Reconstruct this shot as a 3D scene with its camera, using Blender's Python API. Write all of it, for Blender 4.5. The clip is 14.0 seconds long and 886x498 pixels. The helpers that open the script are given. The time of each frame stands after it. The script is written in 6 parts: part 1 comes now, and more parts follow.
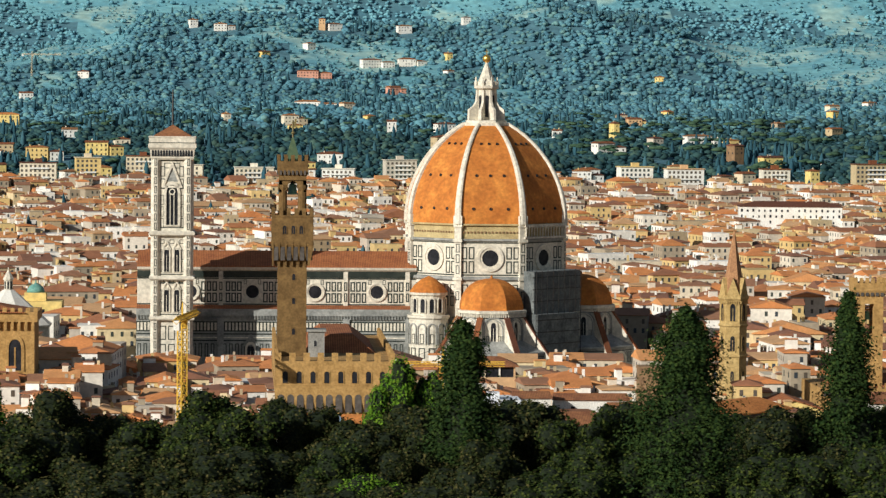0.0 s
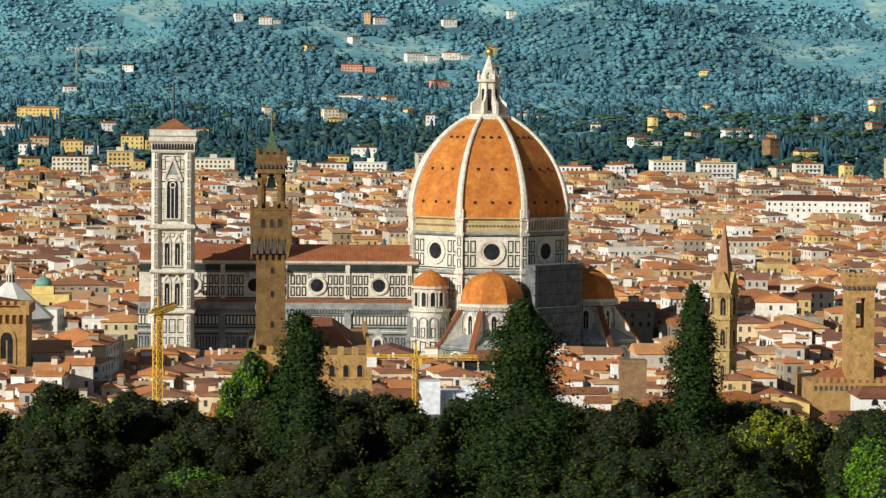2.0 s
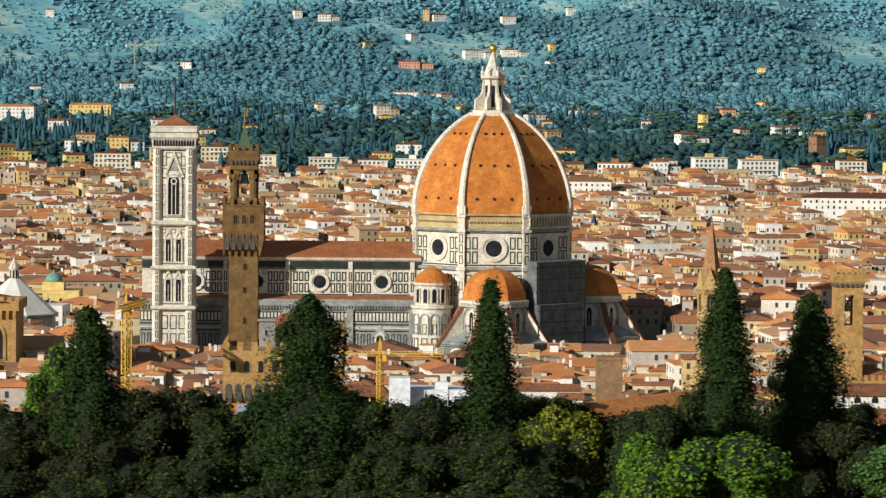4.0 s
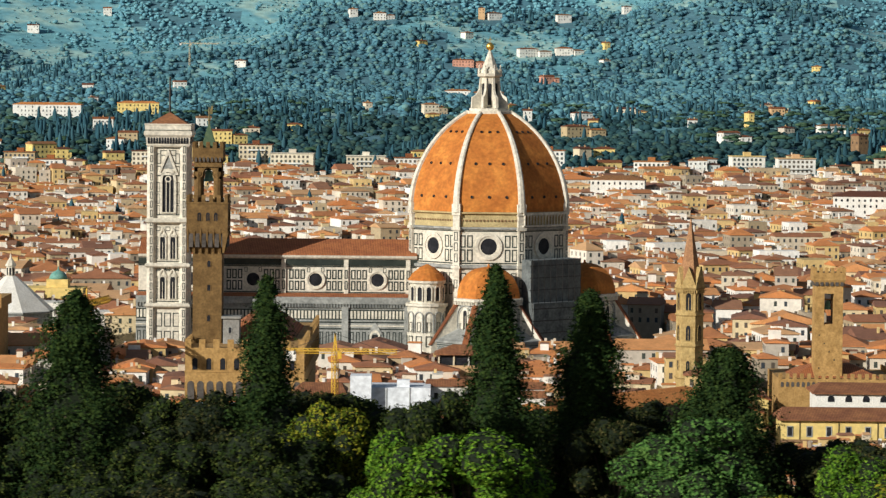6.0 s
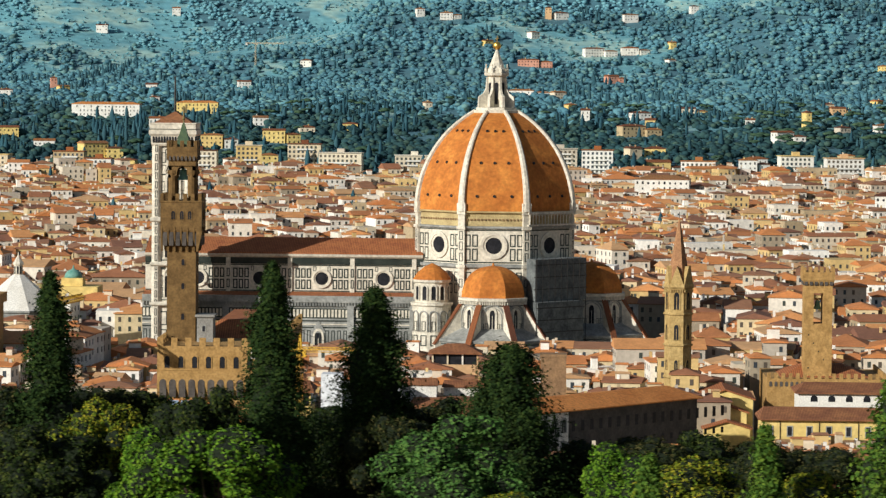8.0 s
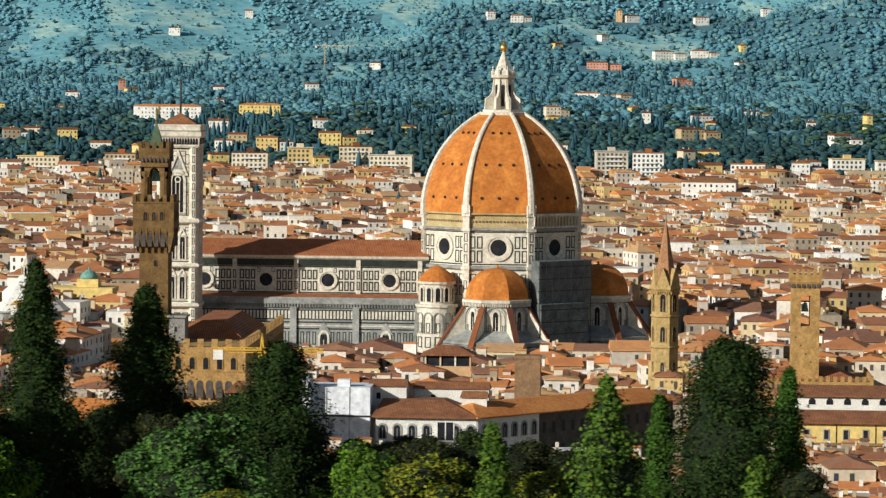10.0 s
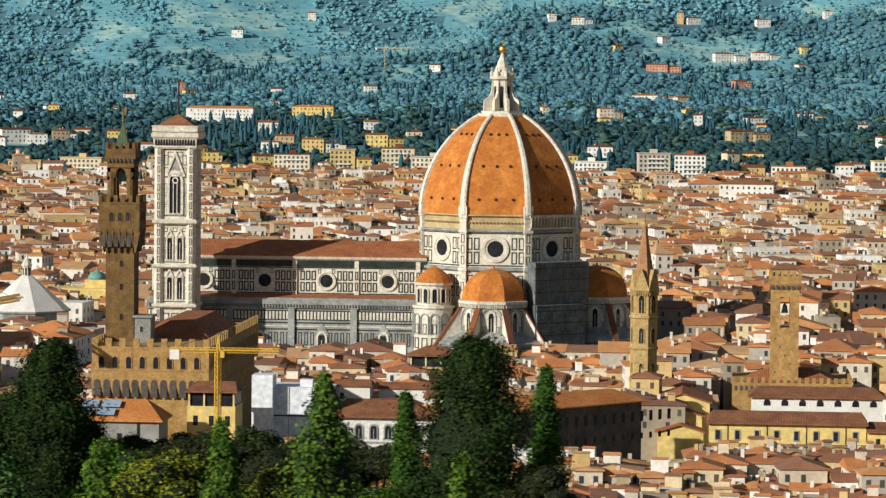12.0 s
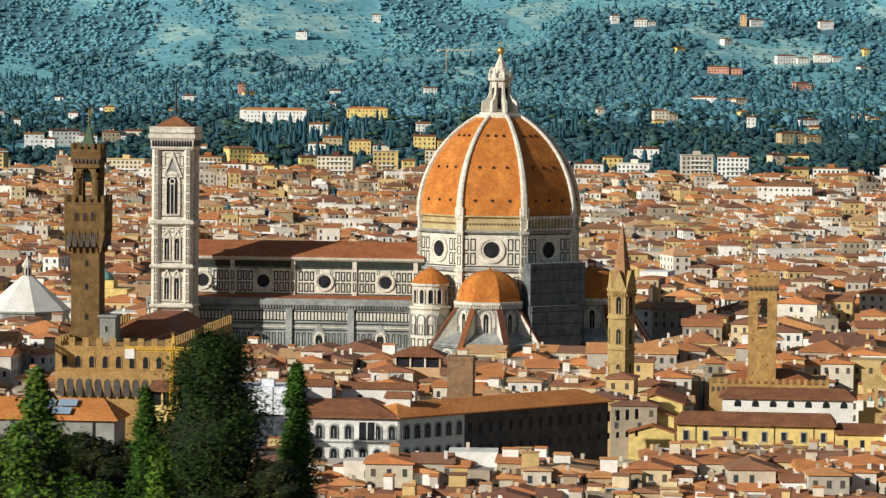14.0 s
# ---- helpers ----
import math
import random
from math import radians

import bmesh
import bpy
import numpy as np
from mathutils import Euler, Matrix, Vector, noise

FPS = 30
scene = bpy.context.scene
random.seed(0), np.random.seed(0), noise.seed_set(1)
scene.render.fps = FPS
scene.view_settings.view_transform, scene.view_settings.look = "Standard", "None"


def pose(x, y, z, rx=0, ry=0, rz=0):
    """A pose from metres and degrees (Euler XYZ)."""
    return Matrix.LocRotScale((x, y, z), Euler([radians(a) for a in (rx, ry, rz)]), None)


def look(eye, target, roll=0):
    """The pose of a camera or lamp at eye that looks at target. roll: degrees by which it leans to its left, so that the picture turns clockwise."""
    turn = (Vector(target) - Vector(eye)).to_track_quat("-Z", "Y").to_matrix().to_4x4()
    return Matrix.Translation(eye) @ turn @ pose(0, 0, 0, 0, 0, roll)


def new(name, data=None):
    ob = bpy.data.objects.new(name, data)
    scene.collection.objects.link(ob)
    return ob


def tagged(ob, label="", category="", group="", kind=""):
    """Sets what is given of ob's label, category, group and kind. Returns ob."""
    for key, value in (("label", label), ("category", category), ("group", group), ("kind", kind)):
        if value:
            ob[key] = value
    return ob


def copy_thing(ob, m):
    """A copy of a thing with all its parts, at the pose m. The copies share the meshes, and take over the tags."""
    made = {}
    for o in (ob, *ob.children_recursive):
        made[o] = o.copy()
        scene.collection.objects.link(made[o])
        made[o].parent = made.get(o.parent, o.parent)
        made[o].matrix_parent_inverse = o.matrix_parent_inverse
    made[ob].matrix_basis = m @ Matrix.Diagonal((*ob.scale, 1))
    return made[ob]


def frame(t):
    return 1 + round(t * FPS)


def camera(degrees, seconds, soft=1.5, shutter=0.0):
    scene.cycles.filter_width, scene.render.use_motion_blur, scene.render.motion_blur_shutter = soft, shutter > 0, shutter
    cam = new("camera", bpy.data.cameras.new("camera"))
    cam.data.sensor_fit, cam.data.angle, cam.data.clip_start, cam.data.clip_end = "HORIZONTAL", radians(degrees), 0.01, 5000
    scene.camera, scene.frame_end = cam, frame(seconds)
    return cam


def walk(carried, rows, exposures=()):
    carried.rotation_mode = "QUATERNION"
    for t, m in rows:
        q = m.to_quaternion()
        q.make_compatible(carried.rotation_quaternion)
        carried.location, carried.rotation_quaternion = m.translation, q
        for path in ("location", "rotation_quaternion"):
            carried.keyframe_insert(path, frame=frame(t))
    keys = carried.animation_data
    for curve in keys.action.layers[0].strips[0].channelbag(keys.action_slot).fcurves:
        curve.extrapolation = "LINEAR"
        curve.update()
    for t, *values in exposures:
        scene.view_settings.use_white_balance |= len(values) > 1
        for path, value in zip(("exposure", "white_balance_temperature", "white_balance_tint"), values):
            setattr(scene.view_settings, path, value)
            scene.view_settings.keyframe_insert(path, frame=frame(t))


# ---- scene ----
# The camera glides sideways on a straight line and turns to keep the dome in view.
cam = camera(14.33, 14.0, soft=1.35, shutter=0.5)
EYE_Y, EYE_Z = -1200.0, 100.0
ROWS = [  # seconds, x, yaw, pitch, roll
    (0.0, -83.44, -3.273, -2.578, -0.485),
    (0.5, -79.00, -3.115, -2.607, -0.488),
    (1.0, -74.27, -2.888, -2.633, -0.484),
    (1.5, -69.15, -2.610, -2.670, -0.475),
    (2.0, -63.60, -2.284, -2.686, -0.484),
    (2.5, -57.65, -1.952, -2.703, -0.488),
    (3.0, -51.29, -1.625, -2.720, -0.489),
    (5.5, -17.07, -0.056, -2.768, -0.531),
    (6.0, -10.41, 0.262, -2.775, -0.534),
    (6.5, -3.71, 0.584, -2.765, -0.527),
    (7.0, 3.18, 0.931, -2.769, -0.528),
    (7.5, 10.28, 1.317, -2.777, -0.526),
    (8.0, 17.52, 1.708, -2.789, -0.536),
    (10.5, 54.75, 3.589, -2.748, -0.586),
    (11.0, 62.04, 3.921, -2.745, -0.595),
    (11.5, 69.15, 4.260, -2.742, -0.595),
    (12.0, 76.46, 4.609, -2.733, -0.602),
    (12.5, 83.93, 4.965, -2.729, -0.610),
    (13.0, 91.47, 5.324, -2.724, -0.619),
    (13.5, 99.06, 5.669, -2.730, -0.617),
    (14.0, 106.78, 6.019, -2.711, -0.615),
]
walk(cam, [(t, pose(x, EYE_Y, EYE_Z, 90 + pitch, roll, yaw)) for t, x, yaw, pitch, roll in ROWS])

# ---- light: a warm afternoon sun from the left, clear sky ----
SUN_AZ, SUN_EL = 48.0, 21.0   # degrees west of the viewing side, degrees up
sun_to = Vector((-math.sin(radians(SUN_AZ)) * math.cos(radians(SUN_EL)), -math.cos(radians(SUN_AZ)) * math.cos(radians(SUN_EL)), math.sin(radians(SUN_EL))))
world = bpy.data.worlds.new("sky")
scene.world = world
world.use_nodes = True
wn = world.node_tree.nodes
sky = wn.new("ShaderNodeTexSky")
sky.sky_type = "NISHITA"
sky.sun_disc = False
sky.sun_elevation = radians(SUN_EL)
sky.sun_rotation = math.atan2(sun_to.x, sun_to.y)
wn["Background"].inputs["Strength"].default_value = 0.060
world.node_tree.links.new(sky.outputs["Color"], wn["Background"].inputs["Color"])
sun = new("sun", bpy.data.lights.new("sun", "SUN"))
sun.data.energy, sun.data.angle, sun.data.color = 5.0, radians(0.53), (0.985, 0.965, 0.90)
sun.matrix_world = look(sun_to * 500, (0, 0, 0))
scene.view_settings.exposure = 0.0


# ---- materials ----
def mat(name, cols, rough=0.8, metal=0.0, scale=0.3, fine=3.0, by="", spread=0.35, stripes=None, spec=0.3, patch=(0.9, 1.08)):
    """A surface whose colour wanders between cols by large and fine noise; by: 'object' or 'island' picks the base colour per piece."""
    m = bpy.data.materials.new(name)
    m.use_nodes = True
    nt = m.node_tree
    n, l = nt.nodes, nt.links
    b = n["Principled BSDF"]
    b.inputs["Roughness"].default_value, b.inputs["Metallic"].default_value = rough, metal
    b.inputs["Specular IOR Level"].default_value = spec
    geo = n.new("ShaderNodeNewGeometry")

    def nz(s, d=4.0):
        t = n.new("ShaderNodeTexNoise")
        t.inputs["Scale"].default_value, t.inputs["Detail"].default_value = s, d
        l.new(geo.outputs["Position"], t.inputs["Vector"])
        return t
    big, small = nz(scale), nz(fine, 6.0)
    ramp = n.new("ShaderNodeValToRGB")
    els = ramp.color_ramp.elements
    while len(els) < len(cols):
        els.new(0.5)
    lo, hi = (0.0, 1.0) if by else (0.5 - spread / 2, 0.5 + spread / 2)
    for i, c in enumerate(cols):
        els[i].position = lo + (hi - lo) * i / max(1, len(cols) - (0 if by else 1))
        els[i].color = (*c, 1)
    if by:
        ramp.color_ramp.interpolation = "CONSTANT"
        src = n.new("ShaderNodeObjectInfo").outputs["Random"] if by == "object" else geo.outputs["Random Per Island"]
        l.new(src, ramp.inputs["Fac"])
    else:
        l.new(big.outputs["Fac"], ramp.inputs["Fac"])
    col = ramp.outputs["Color"]

    def multiply(colour, fac, lowest, highest, a=0.35, z=0.65):
        mr = n.new("ShaderNodeMapRange")
        mr.inputs["From Min"].default_value, mr.inputs["From Max"].default_value = a, z
        mr.inputs["To Min"].default_value, mr.inputs["To Max"].default_value = lowest, highest
        l.new(fac, mr.inputs["Value"])
        mx = n.new("ShaderNodeVectorMath")
        mx.operation = "SCALE"
        l.new(colour, mx.inputs[0])
        l.new(mr.outputs["Result"], mx.inputs["Scale"])
        return mx.outputs["Vector"]
    col = multiply(col, small.outputs["Fac"], 0.9 if by else 0.8, 1.07 if by else 1.14)
    if by:
        col = multiply(col, big.outputs["Fac"], *patch)
    if stripes:
        w = n.new("ShaderNodeTexWave")
        w.bands_direction = stripes[0]
        w.inputs["Scale"].default_value, w.inputs["Distortion"].default_value = stripes[1], 0.6
        tc = n.new("ShaderNodeTexCoord")
        l.new(tc.outputs["Object"], w.inputs["Vector"])
        col = multiply(col, w.outputs["Fac"], stripes[2], 1.1, 0.0, 1.0)
    l.new(col, b.inputs["Base Color"])
    return m


M_MARBLE = mat("white_marble", [(0.54, 0.495, 0.40), (0.70, 0.645, 0.53)], 0.6, scale=0.2, fine=1.0)
M_MARBLE_GREY = mat("grey_marble", [(0.20, 0.205, 0.19), (0.38, 0.38, 0.35)], 0.7, scale=0.25, fine=1.3)
M_GREEN = mat("green_marble", [(0.018, 0.026, 0.022), (0.04, 0.05, 0.042)], 0.5, scale=0.4)
M_DRUM = mat("raw_drum_masonry", [(0.36, 0.27, 0.13), (0.50, 0.40, 0.20)], 0.9, scale=0.3, fine=2.5)
M_DOME = mat("dome_tiles", [(0.38, 0.118, 0.021), (0.47, 0.158, 0.029), (0.60, 0.228, 0.044)], 0.85, scale=0.22, fine=0.9, spread=0.5)
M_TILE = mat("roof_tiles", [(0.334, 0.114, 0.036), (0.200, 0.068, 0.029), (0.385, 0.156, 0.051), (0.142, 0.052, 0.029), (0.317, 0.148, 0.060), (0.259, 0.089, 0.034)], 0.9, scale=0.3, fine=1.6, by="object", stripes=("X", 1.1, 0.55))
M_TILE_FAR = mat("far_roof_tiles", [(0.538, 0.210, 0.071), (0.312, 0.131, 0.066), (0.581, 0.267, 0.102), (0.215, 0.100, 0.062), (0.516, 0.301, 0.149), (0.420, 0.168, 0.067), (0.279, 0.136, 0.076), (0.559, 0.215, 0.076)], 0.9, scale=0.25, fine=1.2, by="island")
M_NAVE = mat("nave_tiles", [(0.32, 0.105, 0.042), (0.44, 0.16, 0.058)], 0.9, scale=0.25, fine=1.2, stripes=("X", 0.55, 0.6))
M_TILE_BROWN = mat("brown_roof_tiles", [(0.22, 0.085, 0.042), (0.33, 0.14, 0.06)], 0.9, scale=0.25, fine=1.2, stripes=("X", 0.8, 0.6))
STUCCO = [(0.62, 0.52, 0.36), (0.64, 0.46, 0.19), (0.70, 0.64, 0.52), (0.46, 0.35, 0.20), (0.66, 0.52, 0.28), (0.52, 0.46, 0.37), (0.62, 0.44, 0.17), (0.76, 0.72, 0.63), (0.38, 0.30, 0.20), (0.68, 0.59, 0.44), (0.60, 0.38, 0.20)]
M_WALL = mat("stucco", STUCCO, 0.9, scale=0.12, fine=0.9, by="object")
M_WALL_FAR = mat("far_stucco", [(0.58, 0.50, 0.37), (0.60, 0.43, 0.19), (0.70, 0.64, 0.54), (0.40, 0.31, 0.19), (0.62, 0.50, 0.30), (0.48, 0.42, 0.34), (0.78, 0.74, 0.66), (0.56, 0.40, 0.17), (0.34, 0.28, 0.20), (0.64, 0.56, 0.44), (0.80, 0.77, 0.70), (0.72, 0.68, 0.60)], 0.9, scale=0.1, fine=0.8, by="island")
M_WHITE = mat("white_plaster", [(0.66, 0.63, 0.56), (0.78, 0.76, 0.70)], 0.9, scale=0.2)
M_YELLOW = mat("yellow_plaster", [(0.68, 0.50, 0.17), (0.74, 0.56, 0.21)], 0.9, scale=0.1, fine=0.5)
M_STONE = mat("brown_sandstone", [(0.31, 0.178, 0.058), (0.46, 0.275, 0.098)], 0.9, scale=0.5, fine=1.8)
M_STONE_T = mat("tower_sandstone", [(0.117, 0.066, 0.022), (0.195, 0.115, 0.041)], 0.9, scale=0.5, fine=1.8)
M_GREY = mat("grey_plaster", [(0.22, 0.21, 0.19), (0.32, 0.31, 0.28)], 0.9, scale=0.3)
# Dark colour that stands for shade on a turned-away wall and in arches.
M_SHADE_DARK = mat("shade_dark_plaster", [(0.060, 0.051, 0.045), (0.111, 0.095, 0.081)], 0.9, scale=0.3, fine=1.5)
M_BRICK = mat("old_brick", [(0.20, 0.12, 0.065), (0.30, 0.18, 0.09)], 0.9, scale=0.4, fine=2.0)
M_PINK = mat("pink_plaster", [(0.52, 0.25, 0.17), (0.60, 0.31, 0.22)], 0.9, scale=0.2)
M_GLASS = mat("dark_window_glass", [(0.012, 0.013, 0.016), (0.03, 0.03, 0.035)], 0.45, scale=0.5, spec=0.12)
M_SHUT = mat("window_shutters", [(0.05, 0.06, 0.05), (0.10, 0.08, 0.06), (0.04, 0.05, 0.06)], 0.6, by="object")
M_SHUT_FAR = mat("far_window_shutters", [(0.05, 0.06, 0.05), (0.10, 0.08, 0.06), (0.04, 0.05, 0.06)], 0.6, by="island")
M_GOLD = mat("gilt_copper", [(0.85, 0.50, 0.10), (0.95, 0.62, 0.16)], 0.35, 0.9, scale=1.0)
M_COPPER = mat("green_copper", [(0.10, 0.26, 0.22), (0.18, 0.36, 0.30)], 0.6, scale=0.6)
M_COPPER_D = mat("dark_green_copper", [(0.045, 0.085, 0.045), (0.09, 0.13, 0.06)], 0.6, scale=0.8)
M_IRON = mat("dark_iron", [(0.03, 0.03, 0.03), (0.06, 0.055, 0.05)], 0.5, 0.6, scale=1.0)
M_CRANE = mat("yellow_crane_paint", [(0.62, 0.36, 0.03), (0.72, 0.45, 0.06)], 0.5, scale=1.0)
M_CRANE_PALE = mat("pale_crane_paint", [(0.50, 0.42, 0.28), (0.60, 0.50, 0.34)], 0.5, scale=1.0)
M_SHEET = mat("white_scaffold_sheeting", [(0.68, 0.70, 0.72), (0.77, 0.79, 0.81)], 0.7, scale=0.25, fine=0.8)
M_NET = mat("grey_scaffold_netting", [(0.075, 0.085, 0.085), (0.17, 0.185, 0.18)], 0.9, scale=0.3, fine=1.2)
# Pale blue base colour holds the panels' sky reflection.
M_PANEL = mat("sky_tinted_solar_glass", [(0.26, 0.36, 0.46), (0.34, 0.44, 0.54)], 0.2, scale=0.3, spec=0.7)
M_GROUND = mat("earth_and_paving", [(0.16, 0.13, 0.09), (0.24, 0.20, 0.15)], 0.95, scale=0.05, fine=0.5)
M_VANE = mat("aged_bronze", [(0.14, 0.11, 0.045), (0.22, 0.17, 0.07)], 0.5, scale=1.0)
# Near-black filler colour: the shade inside tree crowns is painted in.
M_CORE = mat("inner_crown_shade", [(0.006, 0.011, 0.004), (0.012, 0.020, 0.006)], 0.95, scale=0.8)
M_BARK = mat("bark", [(0.06, 0.045, 0.03), (0.12, 0.09, 0.06)], 0.95, scale=1.0)


def leaves(name, cols, scale=0.35, patch=(0.9, 1.08)):
    m = mat(name, cols, 0.9, scale=scale, fine=1.4, by="island", spec=0.06, patch=patch)
    b = m.node_tree.nodes["Principled BSDF"]
    b.inputs["Subsurface Weight"].default_value = 0.0
    return m


M_LEAF_DARK = leaves("conifer_needles", [(0.016, 0.034, 0.009), (0.024, 0.044, 0.011), (0.012, 0.026, 0.008), (0.034, 0.056, 0.013)])
M_LEAF_OLIVE = leaves("oak_leaves", [(0.018, 0.025, 0.007), (0.031, 0.037, 0.011), (0.011, 0.017, 0.005), (0.070, 0.064, 0.022), (0.024, 0.031, 0.009)])
M_LEAF_MOSS = leaves("holm_oak_leaves", [(0.018, 0.032, 0.008), (0.030, 0.046, 0.010), (0.011, 0.020, 0.005), (0.058, 0.072, 0.016)])
M_LEAF_GREEN = leaves("bright_leaves", [(0.068, 0.155, 0.013), (0.099, 0.196, 0.017), (0.048, 0.115, 0.012), (0.135, 0.230, 0.021)])
M_LEAF_YELLOW = leaves("yellowing_leaves", [(0.165, 0.182, 0.016), (0.255, 0.230, 0.021), (0.105, 0.135, 0.013), (0.083, 0.128, 0.013)])
M_LEAF_BLUE = leaves("feathery_leaves", [(0.060, 0.135, 0.031), (0.090, 0.173, 0.039), (0.042, 0.101, 0.023)])
# Aerial haze is put into these colours: bluer and paler with distance.
M_WOODS = leaves("hazed_hill_woods", [(0.076, 0.188, 0.234), (0.091, 0.211, 0.246), (0.066, 0.168, 0.220), (0.124, 0.242, 0.239), (0.082, 0.197, 0.239)], 0.008, (0.7, 1.22))
M_WOODS_N = leaves("hazed_foothill_woods", [(0.024, 0.063, 0.071), (0.035, 0.080, 0.078), (0.019, 0.052, 0.063), (0.055, 0.101, 0.083), (0.028, 0.068, 0.073)], 0.012, (0.7, 1.25))
M_WOODS_D = leaves("hazed_hill_cypresses", [(0.030, 0.084, 0.108), (0.042, 0.103, 0.125), (0.026, 0.074, 0.098)], 0.009, (0.75, 1.2))
M_WOODS_B = leaves("hazed_mountain_woods", [(0.126, 0.301, 0.360), (0.149, 0.330, 0.374), (0.112, 0.274, 0.341)], 0.008, (0.78, 1.15))
M_HILL = mat("hazed_olive_terraces", [(0.110, 0.297, 0.357), (0.164, 0.381, 0.414), (0.128, 0.332, 0.388), (0.322, 0.491, 0.444), (0.145, 0.353, 0.403)], 0.95, scale=0.010, fine=0.09, spread=0.4)
M_FLOOR = mat("hazed_woodland_floor", [(0.066, 0.167, 0.211), (0.090, 0.200, 0.235)], 0.95, scale=0.02, fine=0.1)
M_OLIVES = leaves("hazed_olive_trees", [(0.110, 0.274, 0.318), (0.142, 0.308, 0.335), (0.094, 0.240, 0.292)], 0.02)


# ---- mesh helpers ----
class Shape:
    """Collects simple solids into one mesh."""

    def __init__(self):
        self.v, self.f = [], []

    def add(self, vs, fs, m=None):
        k = len(self.v)
        self.v += [tuple(m @ Vector(p)) for p in vs] if m else [tuple(p) for p in vs]
        self.f += [tuple(k + i for i in f) for f in fs]
        return self

    def box(self, x0, x1, y0, y1, z0, z1, m=None):
        vs = [(x0, y0, z0), (x1, y0, z0), (x1, y1, z0), (x0, y1, z0), (x0, y0, z1), (x1, y0, z1), (x1, y1, z1), (x0, y1, z1)]
        return self.add(vs, [(3, 2, 1, 0), (4, 5, 6, 7), (0, 1, 5, 4), (1, 2, 6, 5), (2, 3, 7, 6), (3, 0, 4, 7)], m)

    def rings(self, rings, m=None, cap=True):
        """A skin over rings of equal point number, in order from below."""
        n = len(rings[0])
        vs = [p for r in rings for p in r]
        fs = [(i * n + j, i * n + (j + 1) % n, (i + 1) * n + (j + 1) % n, (i + 1) * n + j) for i in range(len(rings) - 1) for j in range(n)]
        if cap:
            fs += [tuple(range(n - 1, -1, -1)), tuple((len(rings) - 1) * n + j for j in range(n))]
        return self.add(vs, fs, m)

    def turned(self, profile, n=8, phase=0.5, m=None):
        """A solid of n sides; profile: (corner radius, z) from below. phase 0.5 turns a flat side to the front."""
        step = 2 * math.pi / n
        return self.rings([[(max(r, 0.01) * math.cos((j + phase) * step), max(r, 0.01) * math.sin((j + phase) * step), z) for j in range(n)] for r, z in profile], m)

    def beam(self, a, b, w):
        a, b = Vector(a), Vector(b)
        q = (b - a).to_track_quat("Z", "Y").to_matrix().to_4x4()
        return self.box(-w / 2, w / 2, -w / 2, w / 2, 0, (b - a).length, Matrix.Translation(a) @ q)

    def mesh(self, name):
        me = bpy.data.meshes.new(name)
        me.from_pydata(self.v, [], self.f)
        return me


def part(name, shape, material, parent=None, label="", m=None, smooth=False):
    me = shape if isinstance(shape, bpy.types.Mesh) else shape.mesh(name)
    if not me.materials:
        me.materials.append(material)
    if smooth:
        me.shade_smooth()
    ob = new(name, me)
    if parent:
        ob.parent = parent
    if m:
        ob.matrix_basis = m
    return tagged(ob, label)


def thing(name, label, category, m=None, group="", kind=""):
    ob = new(name)
    if m:
        ob.matrix_basis = m
    return tagged(ob, label, category, group, kind)


def face(x, y, z, phi=0.0):
    """Where a wall's items hang: local x to the right, -y out of the wall, z up; phi turns the wall from facing the viewer to facing right."""
    return pose(x, y, z, 0, 0, phi)


def arch(w, h, pointed=True, n=6):
    """Outline of an arched opening, from the lower left, anticlockwise seen from outside."""
    pts = [(-w / 2, 0), (w / 2, 0)]
    if pointed:
        spring = h - w * 0.8
        for i in range(n):
            a = i / (n - 1)
            pts.append((w / 2 * math.cos(a * math.pi / 2) ** 0.8, spring + w * 0.8 * math.sin(a * math.pi / 2)))
        pts += [(-x, z) for x, z in reversed(pts[2:-1])]
    else:
        spring = h - w / 2
        pts += [(w / 2 * math.cos(i * math.pi / (2 * n - 2)), spring + w / 2 * math.sin(i * math.pi / (2 * n - 2))) for i in range(2 * n - 1)]
    return pts


def frame_ring(s, outer, inner, y0, y1):
    """A flat frame between two outlines of equal point number, from depth y0 to y1 (y0 outermost)."""
    n = len(outer)
    vs = [(x, y, z) for pts, y in ((outer, y0), (inner, y0), (outer, y1), (inner, y1)) for x, z in pts]
    fs = []
    for j in range(n):
        k = (j + 1) % n
        fs += [(j, k, n + k, n + j), (j, 2 * n + j, 2 * n + k, k), (n + j, n + k, 3 * n + k, 3 * n + j)]
    return s.add(vs, fs)


def plate(s, pts, y0, y1):
    n = len(pts)
    vs = [(x, y0, z) for x, z in pts] + [(x, y1, z) for x, z in pts]
    return s.add(vs, [tuple(range(n))] + [(j, n + j, n + (j + 1) % n, (j + 1) % n) for j in range(n)])


MESHES = {}


def shared(key, make):
    if key not in MESHES:
        MESHES[key] = make().mesh(str(key[0]))
    return MESHES[key]


def panel_mesh(w, h, t=0.32):
    return shared(("panel", w, h, t), lambda: frame_ring(Shape(), [(-w / 2, -h / 2), (w / 2, -h / 2), (w / 2, h / 2), (-w / 2, h / 2)],
                  [(-w / 2 + t, -h / 2 + t), (w / 2 - t, -h / 2 + t), (w / 2 - t, h / 2 - t), (-w / 2 + t, h / 2 - t)], -0.07, 0.02))


def panels(parent, m, xs, zs, w, h, t=0.32, material=None):
    for x in xs:
        for z in zs:
            part("panel", panel_mesh(w, h, t), material or M_GREEN, parent, "", m @ pose(x, 0, z))


